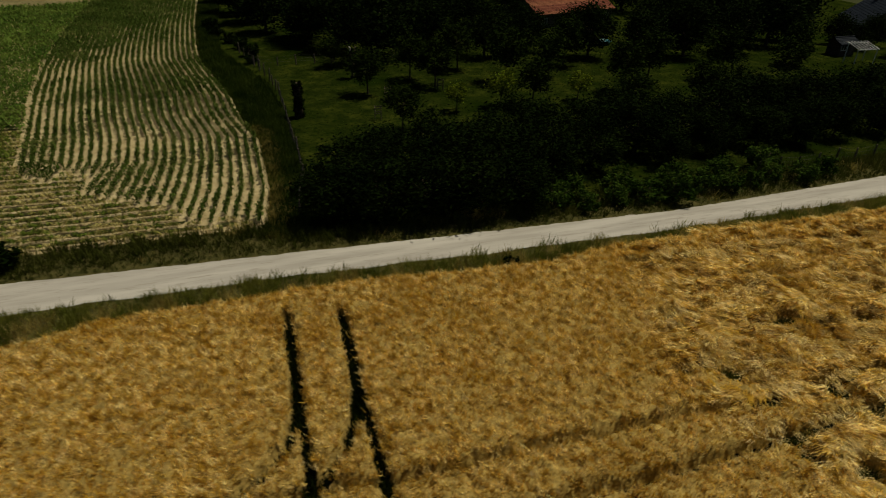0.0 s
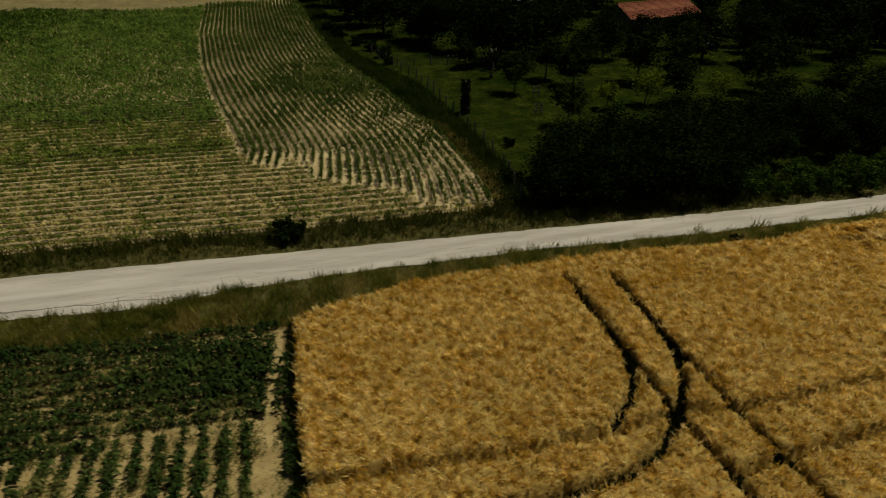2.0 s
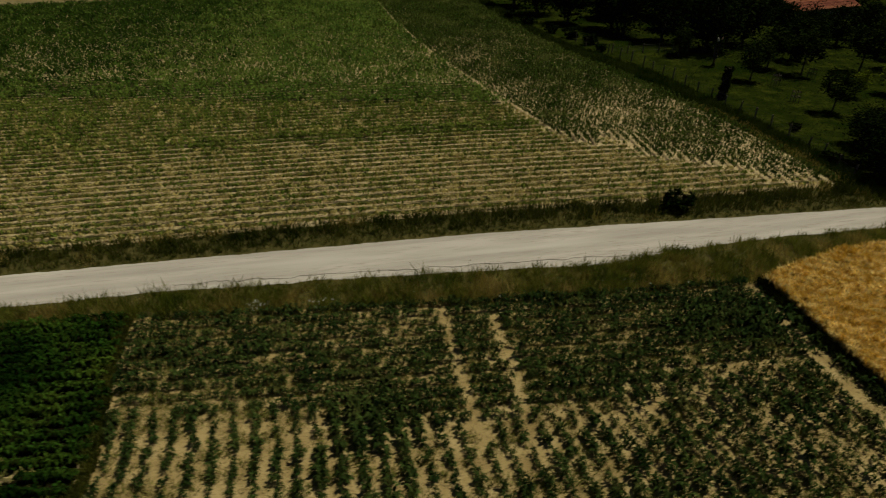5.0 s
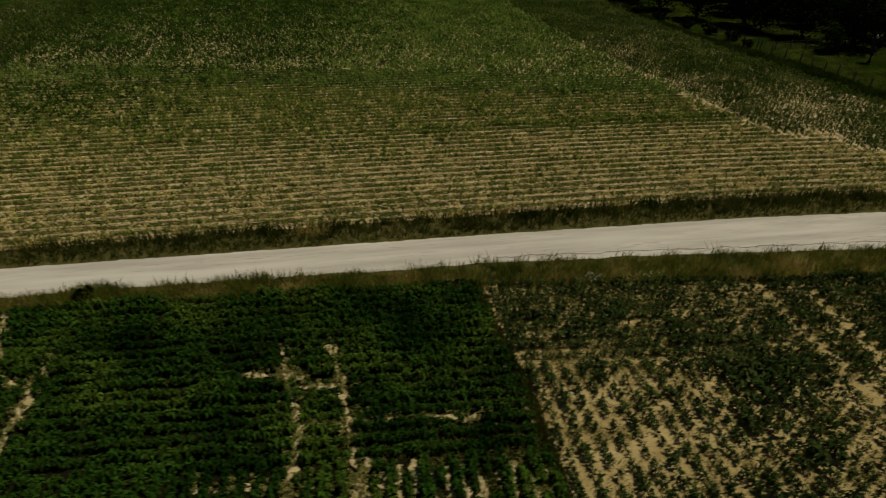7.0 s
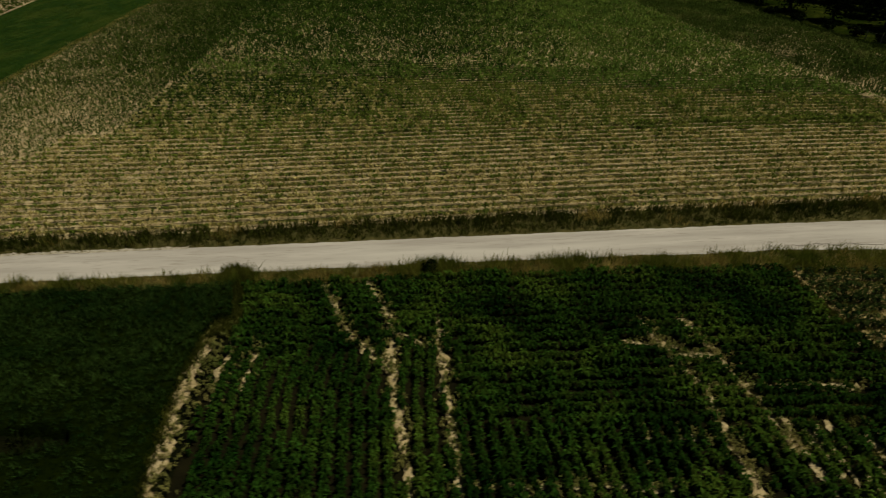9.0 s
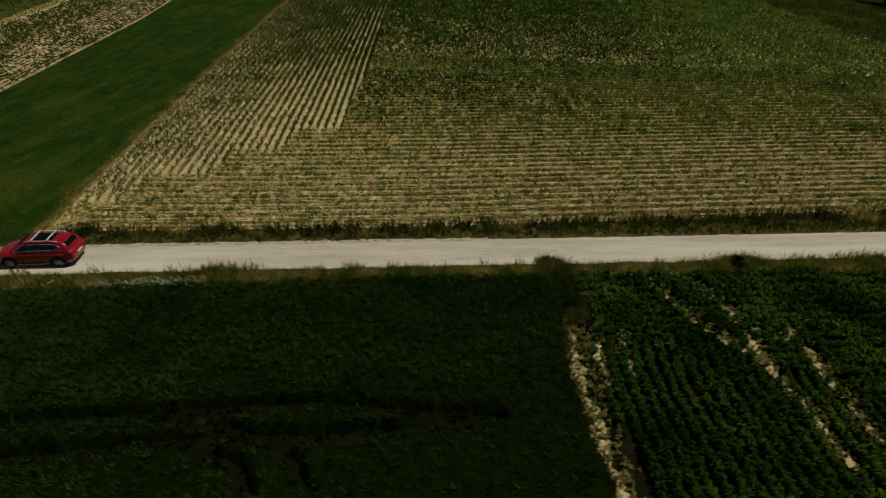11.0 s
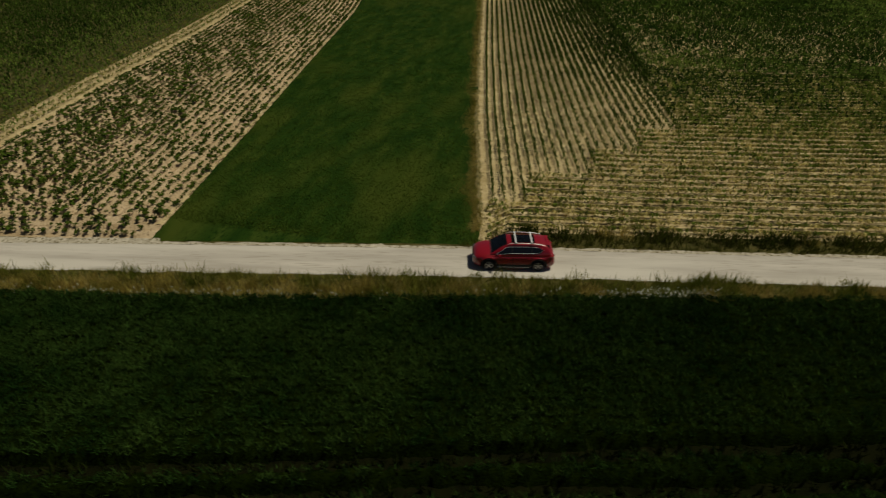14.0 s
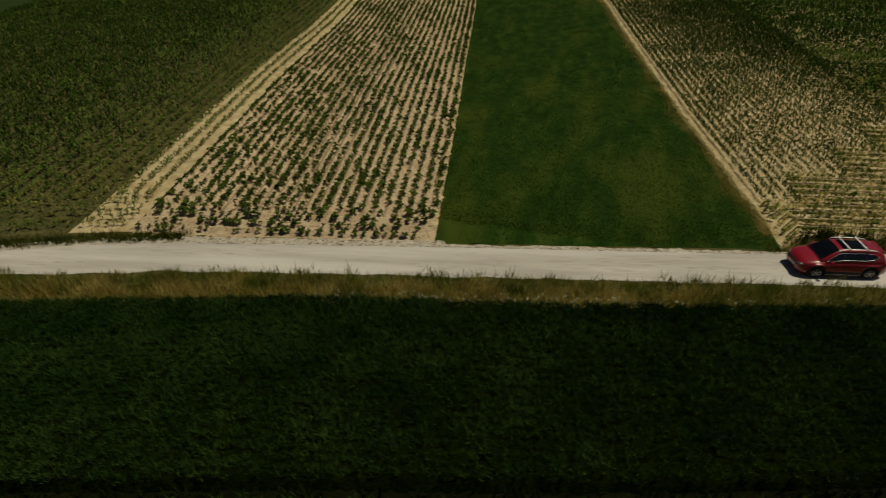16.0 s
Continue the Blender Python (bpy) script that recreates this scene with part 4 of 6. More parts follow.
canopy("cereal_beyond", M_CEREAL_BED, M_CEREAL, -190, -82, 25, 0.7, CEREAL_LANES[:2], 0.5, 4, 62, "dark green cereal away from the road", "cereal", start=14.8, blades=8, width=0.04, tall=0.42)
# weeds that fill the wheel lanes; the lanes' shade is put into their colour
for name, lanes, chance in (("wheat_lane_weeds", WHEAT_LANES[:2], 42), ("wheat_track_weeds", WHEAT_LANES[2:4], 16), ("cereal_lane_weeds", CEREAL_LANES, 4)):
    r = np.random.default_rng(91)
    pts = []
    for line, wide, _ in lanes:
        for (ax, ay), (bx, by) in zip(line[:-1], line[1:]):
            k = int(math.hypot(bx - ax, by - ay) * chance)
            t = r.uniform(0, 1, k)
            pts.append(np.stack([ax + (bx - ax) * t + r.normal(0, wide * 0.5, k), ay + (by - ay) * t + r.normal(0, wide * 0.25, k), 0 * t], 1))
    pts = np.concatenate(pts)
    blade_mesh(name, pts, r.uniform(0.6, 1.2, len(pts)), M_LANE, n=6, height=0.5, width=0.035, lean=0.3, spread=0.07, label="weeds in the wheel lanes, toned near black for shade", category="weeds", seed=92)

# stalks that lie flat where the wind has thrown the wheat down
r = np.random.default_rng(96)
x = r.uniform(7, 36, 9000)
y = verge_near(x) - r.uniform(2.0, 18.5, 9000)
fell = np.clip((x - 7.5 - 0.25 * np.abs(y - 18)) / 4.0, 0, 1) * np.clip(0.45 + 0.9 * wave(x, y, 2.6, 44), 0, 1)
ok = r.uniform(0, 1, 9000) < fell
x, y = x[ok], y[ok]
way = 3.6 + 1.4 * wave(x + 0.5 * y, 2.2 * y - 0.7 * x, 3.6, 41)
blade_mesh("fallen_wheat", np.stack([x, y, 0.82 * flattened(x, y) - 0.1], 1), r.uniform(0.7, 1.2, len(x)), M_STRAW, n=14, height=0.32, width=0.018, lean=0.35, spread=0.14, bias=(1.8 * np.cos(way), 1.9 * np.sin(way)), label="pale wheat stalks thrown flat by the wind", category="wheat", seed=97)
r = np.random.default_rng(93)
pts = np.concatenate([np.stack([hx + r.normal(0, hr * 0.7, 30), hy + r.normal(0, hr * 0.5, 30), np.zeros(30)], 1) for hx, hy, hr in HOLES])
blade_mesh("weeds_in_fallen_wheat", pts, r.uniform(0.5, 1.1, len(pts)), M_BANK, n=6, height=0.4, width=0.03, lean=0.4, label="green weeds in the fallen wheat", category="weeds", seed=94)

# verge grass: tall and dry by the road, greener by the fields
def verge_points(line_a, line_b, x0, x1, per, seed):
    r = np.random.default_rng(seed)
    k = int((x1 - x0) * 3 * per)
    x = r.uniform(x0, x1, k)
    s = r.uniform(0, 1, k)
    a, b = line_a(x), line_b(x)
    ok = r.uniform(0, 3.2, k) < np.abs(b - a)
    x, s, a, b = x[ok], s[ok], a[ok], b[ok]
    return np.stack([x, a + (b - a) * s, np.zeros(len(x))], 1), s


p, s = verge_points(lambda x: road_near(x) - 0.05, lambda x: verge_near(x) - 0.25, -200, 55, 26, 70)
tone = wave(p[:, 0], p[:, 1], 5, 71) + np.where(p[:, 0] < -130, 0.3, -0.4) + np.where(p[:, 0] < -130, 2.4, 0.5) * (s - 0.45)
high = np.clip(0.45 + 0.9 * s, 0.4, 1.0) * (1 + 0.25 * wave(p[:, 0], p[:, 1], 2.2, 72)) * rng.uniform(0.7, 1.3, len(p))
dryg = tone + rng.normal(0, 0.35, len(p)) > 0
gold = dryg & (p[:, 0] < -126)
blade_mesh("golden_verge_grass", p[gold], high[gold], M_GOLD, n=10, height=0.62, width=0.02, lean=0.3, spread=0.12, label="tall golden grass along the road", seed=72)
dryg_rest = dryg & ~gold
blade_mesh("dry_verge_grass", p[dryg_rest], high[dryg_rest], M_GRASS_DRY, n=10, height=0.62, width=0.02, lean=0.3, spread=0.12, label="tall dry grass along the road", seed=73)
blade_mesh("green_verge_grass", p[~dryg], high[~dryg], M_GRASS_GREEN, n=10, height=0.62, width=0.02, lean=0.32, spread=0.12, label="tall green grass along the road", seed=74)
q, s2 = verge_points(lambda x: road_far(x) + 0.1, lambda x: road_far(x) + 1.0, -215, -158.5, 60, 104)
blade_mesh("roadside_tufts", q, rng.uniform(0.5, 1.1, len(q)), M_BANK, n=8, height=0.45, width=0.02, label="dark green grass tufts along the road edge", seed=105)
p, s = verge_points(lambda x: road_far(x) + 0.15, lambda x: verge_far(x) + 0.1, -126, 40, 26, 75)
tone = wave(p[:, 0], p[:, 1], 5, 76) + 0.5 * (s - 0.6) - 1.0
high = np.clip(0.45 + 0.8 * s, 0.4, 1.0) * (1 + 0.25 * wave(p[:, 0], p[:, 1], 2.2, 77)) * rng.uniform(0.7, 1.3, len(p))
dryg = tone + rng.normal(0, 0.3, len(p)) > 0
blade_mesh("dry_field_verge_grass", p[dryg], high[dryg], M_GRASS_DRY, n=6, height=0.6, width=0.03, lean=0.3, label="dry brown grass between road and maize", seed=78)
blade_mesh("green_field_verge_grass", p[~dryg], high[~dryg], M_BANK, n=6, height=0.6, width=0.028, lean=0.3, label="dark grass between road and maize", seed=79)
# taller weeds that stand out over the road edge
r = np.random.default_rng(88)
x = np.concatenate([r.uniform(-170, 40, 260), r.normal(-80.6, 0.8, 60), r.normal(-112, 0.8, 30), r.normal(-31, 1.5, 40), r.normal(-72, 1.0, 30)])
y = road_near(x) - np.abs(r.normal(0.3, 0.4, len(x)))
blade_mesh("tall_weeds", np.stack([x, y, 0 * x], 1), r.uniform(0.6, 1.3, len(x)), M_GRASS_GREEN, n=44, height=0.5, width=0.02, lean=0.3, spread=0.25, label="tall weeds at the road edge", category="weeds", seed=89)
# grass bank along the orchard fence
r = np.random.default_rng(80)
y = r.uniform(31, 120, 9000)
x = orchard_line(y) + (orchard_edge(y) + 2.2 - orchard_line(y)) * r.uniform(0, 1, 9000)
blade_mesh("fence_bank_grass", np.stack([x, y, dip(x, y)], 1), r.uniform(0.6, 1.3, 9000), M_FENCE_BANK, n=6, height=0.5, width=0.03, label="uncut grass along the orchard fence", seed=81)
y = r.uniform(31, 52, 3200)
x = orchard_line(y) + 0.1 + np.abs(r.normal(0, 0.5, 3200))
blade_mesh("dry_bank_grass", np.stack([x, y, dip(x, y)], 1), r.uniform(0.5, 1.1, 3200), M_GRASS_DRY, n=6, height=0.35, width=0.03, label="dry grass at the foot of the orchard bank", seed=82)
# orchard sward
y = 33 + 60 * r.uniform(0, 1, 9000)
x = r.uniform(-20, 62, 9000)
ok = (x > orchard_edge(y) + 0.5) & (y > verge_far(x) + 0.5)
x, y = x[ok], y[ok]
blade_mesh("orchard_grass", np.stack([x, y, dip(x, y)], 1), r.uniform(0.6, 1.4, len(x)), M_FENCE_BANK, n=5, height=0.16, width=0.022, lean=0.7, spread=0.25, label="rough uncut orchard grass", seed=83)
# weeds along the wheat's edge, near black to stand for its shadow
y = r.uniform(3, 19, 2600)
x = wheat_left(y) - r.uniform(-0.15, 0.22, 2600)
blade_mesh("field_edge_weeds", np.stack([x, y, 0 * x], 1), r.uniform(0.6, 1.2, 2600), M_LANE, n=6, height=0.5, width=0.04, lean=0.35, label="weeds along the wheat edge, toned near black for shade", category="weeds", seed=85)
y = np.concatenate([r.uniform(6.5, 12.5, 700), r.uniform(-10, 6.5, 300)])
x = soy_left(y) + np.where(y > 6.5, r.uniform(-0.9, 0.6, 1000), r.uniform(-1.35, -0.95, 1000))
blade_mesh("headland_weeds", np.stack([x, y, 0 * x], 1), r.uniform(0.5, 1.2, 1000), M_BANK, n=14, height=0.45, width=0.025, lean=0.4, spread=0.2, label="dark weeds at the corner of the lush crop", category="weeds", seed=87)
y = r.uniform(-6, 5, 2200)
x = soy_right(y) - np.abs(r.normal(0, 4.0, 2200))
blade_mesh("thin_crop_weeds", np.stack([x, y, 0 * x], 1), r.uniform(0.5, 1.1, 2200), M_YELLOWED, n=8, height=0.25, width=0.025, lean=0.6, spread=0.2, label="yellowish weeds among thin crop rows", category="weeds", seed=97)
y = r.uniform(-8, 16, 3000)
x = soy_right(y) - r.uniform(-0.05, 0.3, 3000)
blade_mesh("crop_edge_weeds", np.stack([x, y, 0 * x], 1), r.uniform(0.4, 1.0, 3000), M_BANK, n=5, height=0.4, width=0.04, lean=0.35, label="dark weeds between the two crops", category="weeds", seed=86)
# uneven sward of the meadow, parched towards the maize
k = 42000
y = 8 + 92 * r.uniform(0, 1, k) ** 1.5
u = r.uniform(0, 1, k)
x = meadow_left(y) + (strip_left(y) - meadow_left(y)) * u
ok = (y > verge_far(x) + 0.3) 
blade_mesh("meadow_tufts", np.stack([x, y, 0 * x], 1)[ok], r.uniform(0.5, 1.3, k)[ok], M_MEADOW_TUFT, n=4, height=0.11, width=0.014, lean=0.7, spread=0.2, label="uneven tufts of short meadow grass", seed=98)
k = 9000
y = 11 + 85 * r.uniform(0, 1, k) ** 1.3
x = strip_left(y) - 0.2 - np.abs(r.normal(0, 0.5, k)) * (0.6 + 0.5 * wave(y, y * 0, 9, 99))
blade_mesh("parched_meadow_edge", np.stack([x, y, 0 * x], 1), r.uniform(0.5, 1.2, k), M_GRASS_DRY, n=4, height=0.12, width=0.016, lean=0.6, spread=0.2, label="parched tan grass along the meadow edge", seed=100)
# white umbels
x = np.concatenate([r.uniform(-150, -112, 60), r.normal(-114.4, 1.5, 190), r.normal(-138, 5, 130), r.normal(-52.8, 0.4, 22), r.normal(-49.5, 0.3, 14), r.uniform(-45, -28, 8), r.uniform(-125, -112.5, 40)])
y = verge_near(x) + r.normal(-0.15, 0.22, len(x))
leaf_mesh("white_umbels", np.stack([x, y, 0.45 + 0.2 * r.uniform(0, 1, len(x))], 1), r.uniform(0.6, 1.3, len(x)), M_FLOWER, n=7, stem=0.12, length=0.045, width=0.03, rise=0.02, droop=0.01, label="white umbel flowers at the field edge", category="flowers", seed=84)


# ---- orchard, thicket, fences, buildings ----
def tube(bm, pts, radii, seg=7):
    """A bent tapering tube with closed ends."""
    rings = []
    for k, (c, rad) in enumerate(zip(pts, radii)):
        c = Vector(c)
        a = Vector(pts[min(k + 1, len(pts) - 1)]) - Vector(pts[max(k - 1, 0)])
        q = a.to_track_quat("Z", "Y")
        rings.append([bm.verts.new(c + q @ Vector((rad * math.cos(6.2832 * i / seg), rad * math.sin(6.2832 * i / seg), 0))) for i in range(seg)])
    for lo, hi in zip(rings, rings[1:]):
        for i in range(seg):
            bm.faces.new((lo[i], lo[(i + 1) % seg], hi[(i + 1) % seg], hi[i]))
    bm.faces.new(rings[0][::-1])
    bm.faces.new(rings[-1])


def box(bm, x0, x1, y0, y1, z0, z1, bevel=0.0):
    made = bmesh.ops.create_cube(bm, size=1.0, matrix=Matrix.Translation(((x0 + x1) / 2, (y0 + y1) / 2, (z0 + z1) / 2)) @ Matrix.Diagonal((x1 - x0, y1 - y0, z1 - z0, 1)))
    if bevel:
        bmesh.ops.bevel(bm, geom=list({e for v in made["verts"] for e in v.link_edges}), offset=bevel, segments=2, affect="EDGES")


M_BARK = material("grey_brown_bark", [(0.3, (0.045, 0.035, 0.025)), (0.7, (0.12, 0.095, 0.07))], scale=4.0, fine=((0.02, 0.016, 0.012), 18.0, 0.5), bump=1.0, bump_scale=25)
# Dark foliage near black, brambles brighter: shade and sun put into the tints.
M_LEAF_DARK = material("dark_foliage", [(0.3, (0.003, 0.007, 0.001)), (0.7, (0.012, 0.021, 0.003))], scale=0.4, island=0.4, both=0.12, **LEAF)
M_LEAF_APPLE = material("orchard_foliage", [(0.3, (0.006, 0.012, 0.001)), (0.7, (0.02, 0.033, 0.004))], scale=0.5, island=0.4, both=0.12, **LEAF)
M_LEAF_PALE = material("pale_foliage", [(0.3, (0.06, 0.085, 0.006)), (0.7, (0.13, 0.16, 0.014))], scale=0.5, island=0.35, both=0.2, **LEAF)
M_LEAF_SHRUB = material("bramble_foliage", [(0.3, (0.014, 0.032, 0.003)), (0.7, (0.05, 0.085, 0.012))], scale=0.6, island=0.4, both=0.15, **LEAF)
M_POST = material("weathered_post_wood", [(0.3, (0.07, 0.055, 0.042)), (0.7, (0.18, 0.15, 0.12))], scale=5.0, bump=0.6, bump_scale=30)
M_WIRE = plain("fence_wire", (0.08, 0.075, 0.07), rough=0.7, metal=0.4)


def foliage(centre, radii, clumps, per, leaf, seed, hollow=0.55):
    """Leaves in clumps through an uneven crown: corners of many small quads."""
    r = np.random.default_rng(seed)
    d = r.normal(0, 1, (clumps, 3))
    d /= np.linalg.norm(d, axis=1)[:, None]
    c = np.array(centre) + d * (r.uniform(hollow ** 3, 1, clumps) ** (1 / 3))[:, None] * np.array(radii) * r.uniform(0.75, 1.15, (clumps, 1))
    own = r.uniform(0.24, 0.5, clumps) * min(radii)
    k = clumps * per
    p = np.repeat(c, per, 0) + r.normal(0, 0.55, (k, 3)) * np.repeat(own, per)[:, None]
    a = r.normal(0, 1, (k, 3))
    a[:, 2] *= 0.45
    a /= np.linalg.norm(a, axis=1)[:, None]
    b = np.cross(a, r.normal(0, 1, (k, 3)))
    b /= np.linalg.norm(b, axis=1)[:, None] + 1e-6
    s = leaf * r.uniform(0.6, 1.3, (k, 1))
    v = np.stack([p - a * s, p + b * s * 0.42, p + a * s, p - b * s * 0.42], 1).reshape(-1, 3)
    return v, np.arange(4 * k).reshape(-1, 4)


def make_tree(name, height, crown, trunk_h, seed, mat, label, category="tree", girth=0.14, leaf=0.2, clumps=34, per=40, limbs=6, crown_z=None):
    """A tapered, slightly bent trunk with limbs and a leafy crown, standing on the origin."""
    r = random.Random(seed)
    tree = tagged(new(name), label, category)
    bm = bmesh.new()
    bend = (r.uniform(-0.3, 0.3), r.uniform(-0.3, 0.3))
    spine = [(bend[0] * t * t, bend[1] * t * t, -0.15 + t * (height * 0.72 + 0.15)) for t in (0, 0.06, 0.2, 0.45, 0.7, 1.0)]
    tube(bm, spine, [girth * 1.7, girth * 1.2, girth, girth * 0.8, girth * 0.5, girth * 0.15], 8)
    for k in range(limbs):
        a = 6.283 * k / limbs + r.uniform(-0.4, 0.4)
        z = trunk_h + (height * 0.6 - trunk_h) * k / limbs * 0.8
        reach = crown * r.uniform(0.55, 0.85)
        x0, y0 = bend[0] * (z / height) ** 2, bend[1] * (z / height) ** 2
        pts = [(x0, y0, z), (x0 + math.cos(a) * reach * 0.45, y0 + math.sin(a) * reach * 0.45, z + reach * 0.4), (x0 + math.cos(a) * reach, y0 + math.sin(a) * reach, z + reach * r.uniform(0.6, 1.0))]
        tube(bm, pts, [girth * 0.5, girth * 0.32, girth * 0.08], 6)
    part("trunk", bm, M_BARK, tree, smooth=True)
    half = (height - trunk_h) / 2
    v, f = foliage((bend[0] * 0.5, bend[1] * 0.5, crown_z or trunk_h + half * 1.02), (crown, crown, half), clumps, per, leaf, seed)
    ob = raw("crown", v, f, mat)
    ob.parent = tree
    return tree


def make_shrub(name, height, radius, seed, mat, label, leaf=0.16, clumps=26, per=40):
    """A many-stemmed shrub, leafy down to the ground."""
    r = random.Random(seed)
    shrub = tagged(new(name), label, "shrub")
    bm = bmesh.new()
    for k in range(6):
        a, d = r.uniform(0, 6.283), radius * r.uniform(0.3, 0.7)
        tube(bm, [(0.1 * math.cos(a), 0.1 * math.sin(a), -0.1), (d * 0.5 * math.cos(a), d * 0.5 * math.sin(a), height * 0.4), (d * math.cos(a), d * math.sin(a), height * 0.8)], [0.05, 0.035, 0.01], 5)
    part("stems", bm, M_BARK, shrub, smooth=True)
    v, f = foliage((0, 0, height * 0.5), (radius, radius, height * 0.5), clumps, per, leaf, seed, hollow=0.35)
    v[:, 2] = np.maximum(v[:, 2], 0.03)
    ob = raw("foliage", v, f, mat)
    ob.parent = shrub
    return shrub


def set_at(ob, x, y, turn=0.0, size=1.0):
    ob.matrix_basis = pose(x, y, float(dip(np.array([x]), np.array([y]))[0]) - 0.03, 0, 0, turn) @ Matrix.Scale(size, 4)


def spread(kinds, places, group, seed):
    """Stand trees of the given kinds at places; the first ones stand themselves, the rest are copies."""
    r = random.Random(seed)
    used = set()
    for n, (x, y, size) in enumerate(places):
        kind = kinds[n % len(kinds)]
        if kind.name in used:
            made = copy_thing(kind, Matrix())
        else:
            made = kind
            used.add(kind.name)
        made["group"] = group
        set_at(made, x, y, r.uniform(0, 360), size * r.uniform(0.93, 1.07))


young = [make_tree("apple_tree", 4.6, 1.75, 1.4, 100 + k, M_LEAF_APPLE, "young dark-leaved fruit tree with a bare trunk", girth=0.09, leaf=0.17, clumps=48, per=44) for k in range(3)]
spread(young, [(-5, 62.3, 0.95), (2.6, 64.9, 1.15), (-0.1, 68.2, 1.1), (-1.8, 50.5, 0.85), (12, 57.3, 1.1), (23.5, 61.7, 1.2), (21.2, 52.9, 1.0), (36.8, 66, 1.2), (11.1, 66.8, 1.2), (16.5, 68, 1.2), (28, 66, 1.2), (6, 72, 1.2),
               (44, 64, 1.1), (50.9, 73, 1.2), (-9.5, 74.3, 0.8), (30, 57, 1.0), (20, 74, 1.2)], "orchard trees", 1)
pale = [make_tree("pale_fruit_tree", 3.2, 1.3, 0.9, 110 + k, M_LEAF_PALE, "small fruit tree with pale yellowish leaves", girth=0.07, leaf=0.15, clumps=32, per=36) for k in range(2)]
spread(pale, [(8.6, 57.3, 1.05), (17.3, 58.9, 1.0), (3.9, 56.0, 0.85)], "pale fruit trees", 2)
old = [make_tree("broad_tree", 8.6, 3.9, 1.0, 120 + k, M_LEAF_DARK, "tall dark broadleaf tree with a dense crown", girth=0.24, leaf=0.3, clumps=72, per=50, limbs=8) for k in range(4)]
spread(old, [(-4.5, 77.5, 1.0), (-14.5, 91, 0.95), (-20.5, 96, 0.9), (2.8, 82, 0.75), (-24.5, 104, 1.0), (10.5, 79, 0.65), (-27.5, 112, 1.0), (-12, 101, 0.9), (17, 82, 0.62), (24.5, 78, 0.75), (31, 76, 0.75), (38, 78, 0.8), (46, 80, 0.9),
             (55, 86, 1.0), (52, 92, 1.0), (45, 94, 0.95), (62, 92, 1.0), (14.5, 92, 0.55), (-9, 83, 0.9), (-13.5, 87, 0.8), (1, 88, 0.8), (-2, 99, 0.9), (5, 96, 0.85), (-4, 92, 0.8), (72, 66, 0.75), (10, 107, 0.9), (47, 106, 0.9), (56, 112, 1.0), (-18, 122, 1.0),
             (-4, 116, 0.9), (20, 101, 0.45), (-31, 126, 1.0), (48, 128, 1.1), (24, 132, 1.1), (62, 128, 1.1), (30, 95, 0.62), (37, 90, 0.7), (25, 88, 0.65), (34, 84, 0.6), (42, 87, 0.8), (52, 100, 0.9), (58, 104, 1.0), (-9, 108, 0.9), (-2, 104, 0.85), (14, 114, 0.8), (3, 126, 1.0), (-12, 116, 1.0), (-8, 128, 1.0), (14, 126, 0.6), (21.5, 110, 0.55), (74, 110, 1.1), (71, 84.5, 0.5), (66.5, 82, 0.42), (67, 87, 0.5), (66, 118, 1.1), (80, 120, 1.1), (-22, 134, 1.1), (-36, 136, 1.1), (-30, 146, 1.2), (0, 142, 1.1), (30, 142, 1.2), (-14, 144, 1.2), (70, 76, 0.7), (76, 70, 0.9)], "background trees", 3)
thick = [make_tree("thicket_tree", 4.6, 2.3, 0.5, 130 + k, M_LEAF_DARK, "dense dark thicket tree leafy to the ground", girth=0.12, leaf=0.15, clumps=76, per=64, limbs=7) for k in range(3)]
spread(thick, [(-7.6, 33.2, 0.92), (-4.3, 32.9, 0.95), (-0.8, 33.4, 0.98), (2.6, 33.8, 0.96), (5.8, 34.2, 0.86), (-6.2, 36.6, 0.95), (-2.4, 37.2, 1.0), (1.6, 37.6, 1.0), (5.2, 38.2, 1.02), (9.0, 38.0, 0.9), (-4.2, 40.8, 0.82), (0.4, 41.6, 0.9),
               (4.8, 42.6, 0.95), (9.2, 42.2, 1.0), (12.8, 40.4, 0.9), (13.4, 45.0, 0.95), (17.6, 43.4, 0.95), (21.8, 44.8, 0.95), (17.2, 48.6, 0.9), (8.4, 46.8, 0.85), (26, 46.4, 1.05), (30.4, 48.6, 1.1), (34.6, 49.8, 1.1), (39, 51, 1.1),
               (32, 53.4, 1.0), (43.4, 52.6, 1.05), (48, 54, 1.0), (54, 54, 0.9), (22.6, 49.6, 0.8), (24.5, 42.6, 0.75), (29, 44, 0.8), (33.5, 45.2, 0.85), (38, 46.4, 0.85), (42.5, 47.6, 0.9), (47, 49, 0.9), (52, 50, 0.9), (57, 51.5, 0.95), (19.5, 40.8, 0.6)], "roadside thicket", 4)
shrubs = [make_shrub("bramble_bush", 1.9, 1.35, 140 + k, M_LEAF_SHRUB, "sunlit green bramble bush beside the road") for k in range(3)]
spread(shrubs, [(x, float(road_far(x)) + 1.9 + 0.5 * math.sin(x * 1.7), 0.85 + 0.22 * math.sin(x * 2.3)) for x in (8.2, 10.4, 12.7, 14.9, 17.2, 19.4, 21.8, 24.2, 26.3, 28.8, 31.5)]
       + [(x, float(road_far(x)) + 3.9 + 0.4 * math.sin(x), 0.95) for x in (9.6, 13.5, 17.8, 22.4, 26.8)], "roadside brambles", 5)
dark_shrubs = [make_shrub("dark_bush", 1.3, 1.0, 150 + k, M_LEAF_DARK, "low dark bush in rough grass") for k in range(2)]
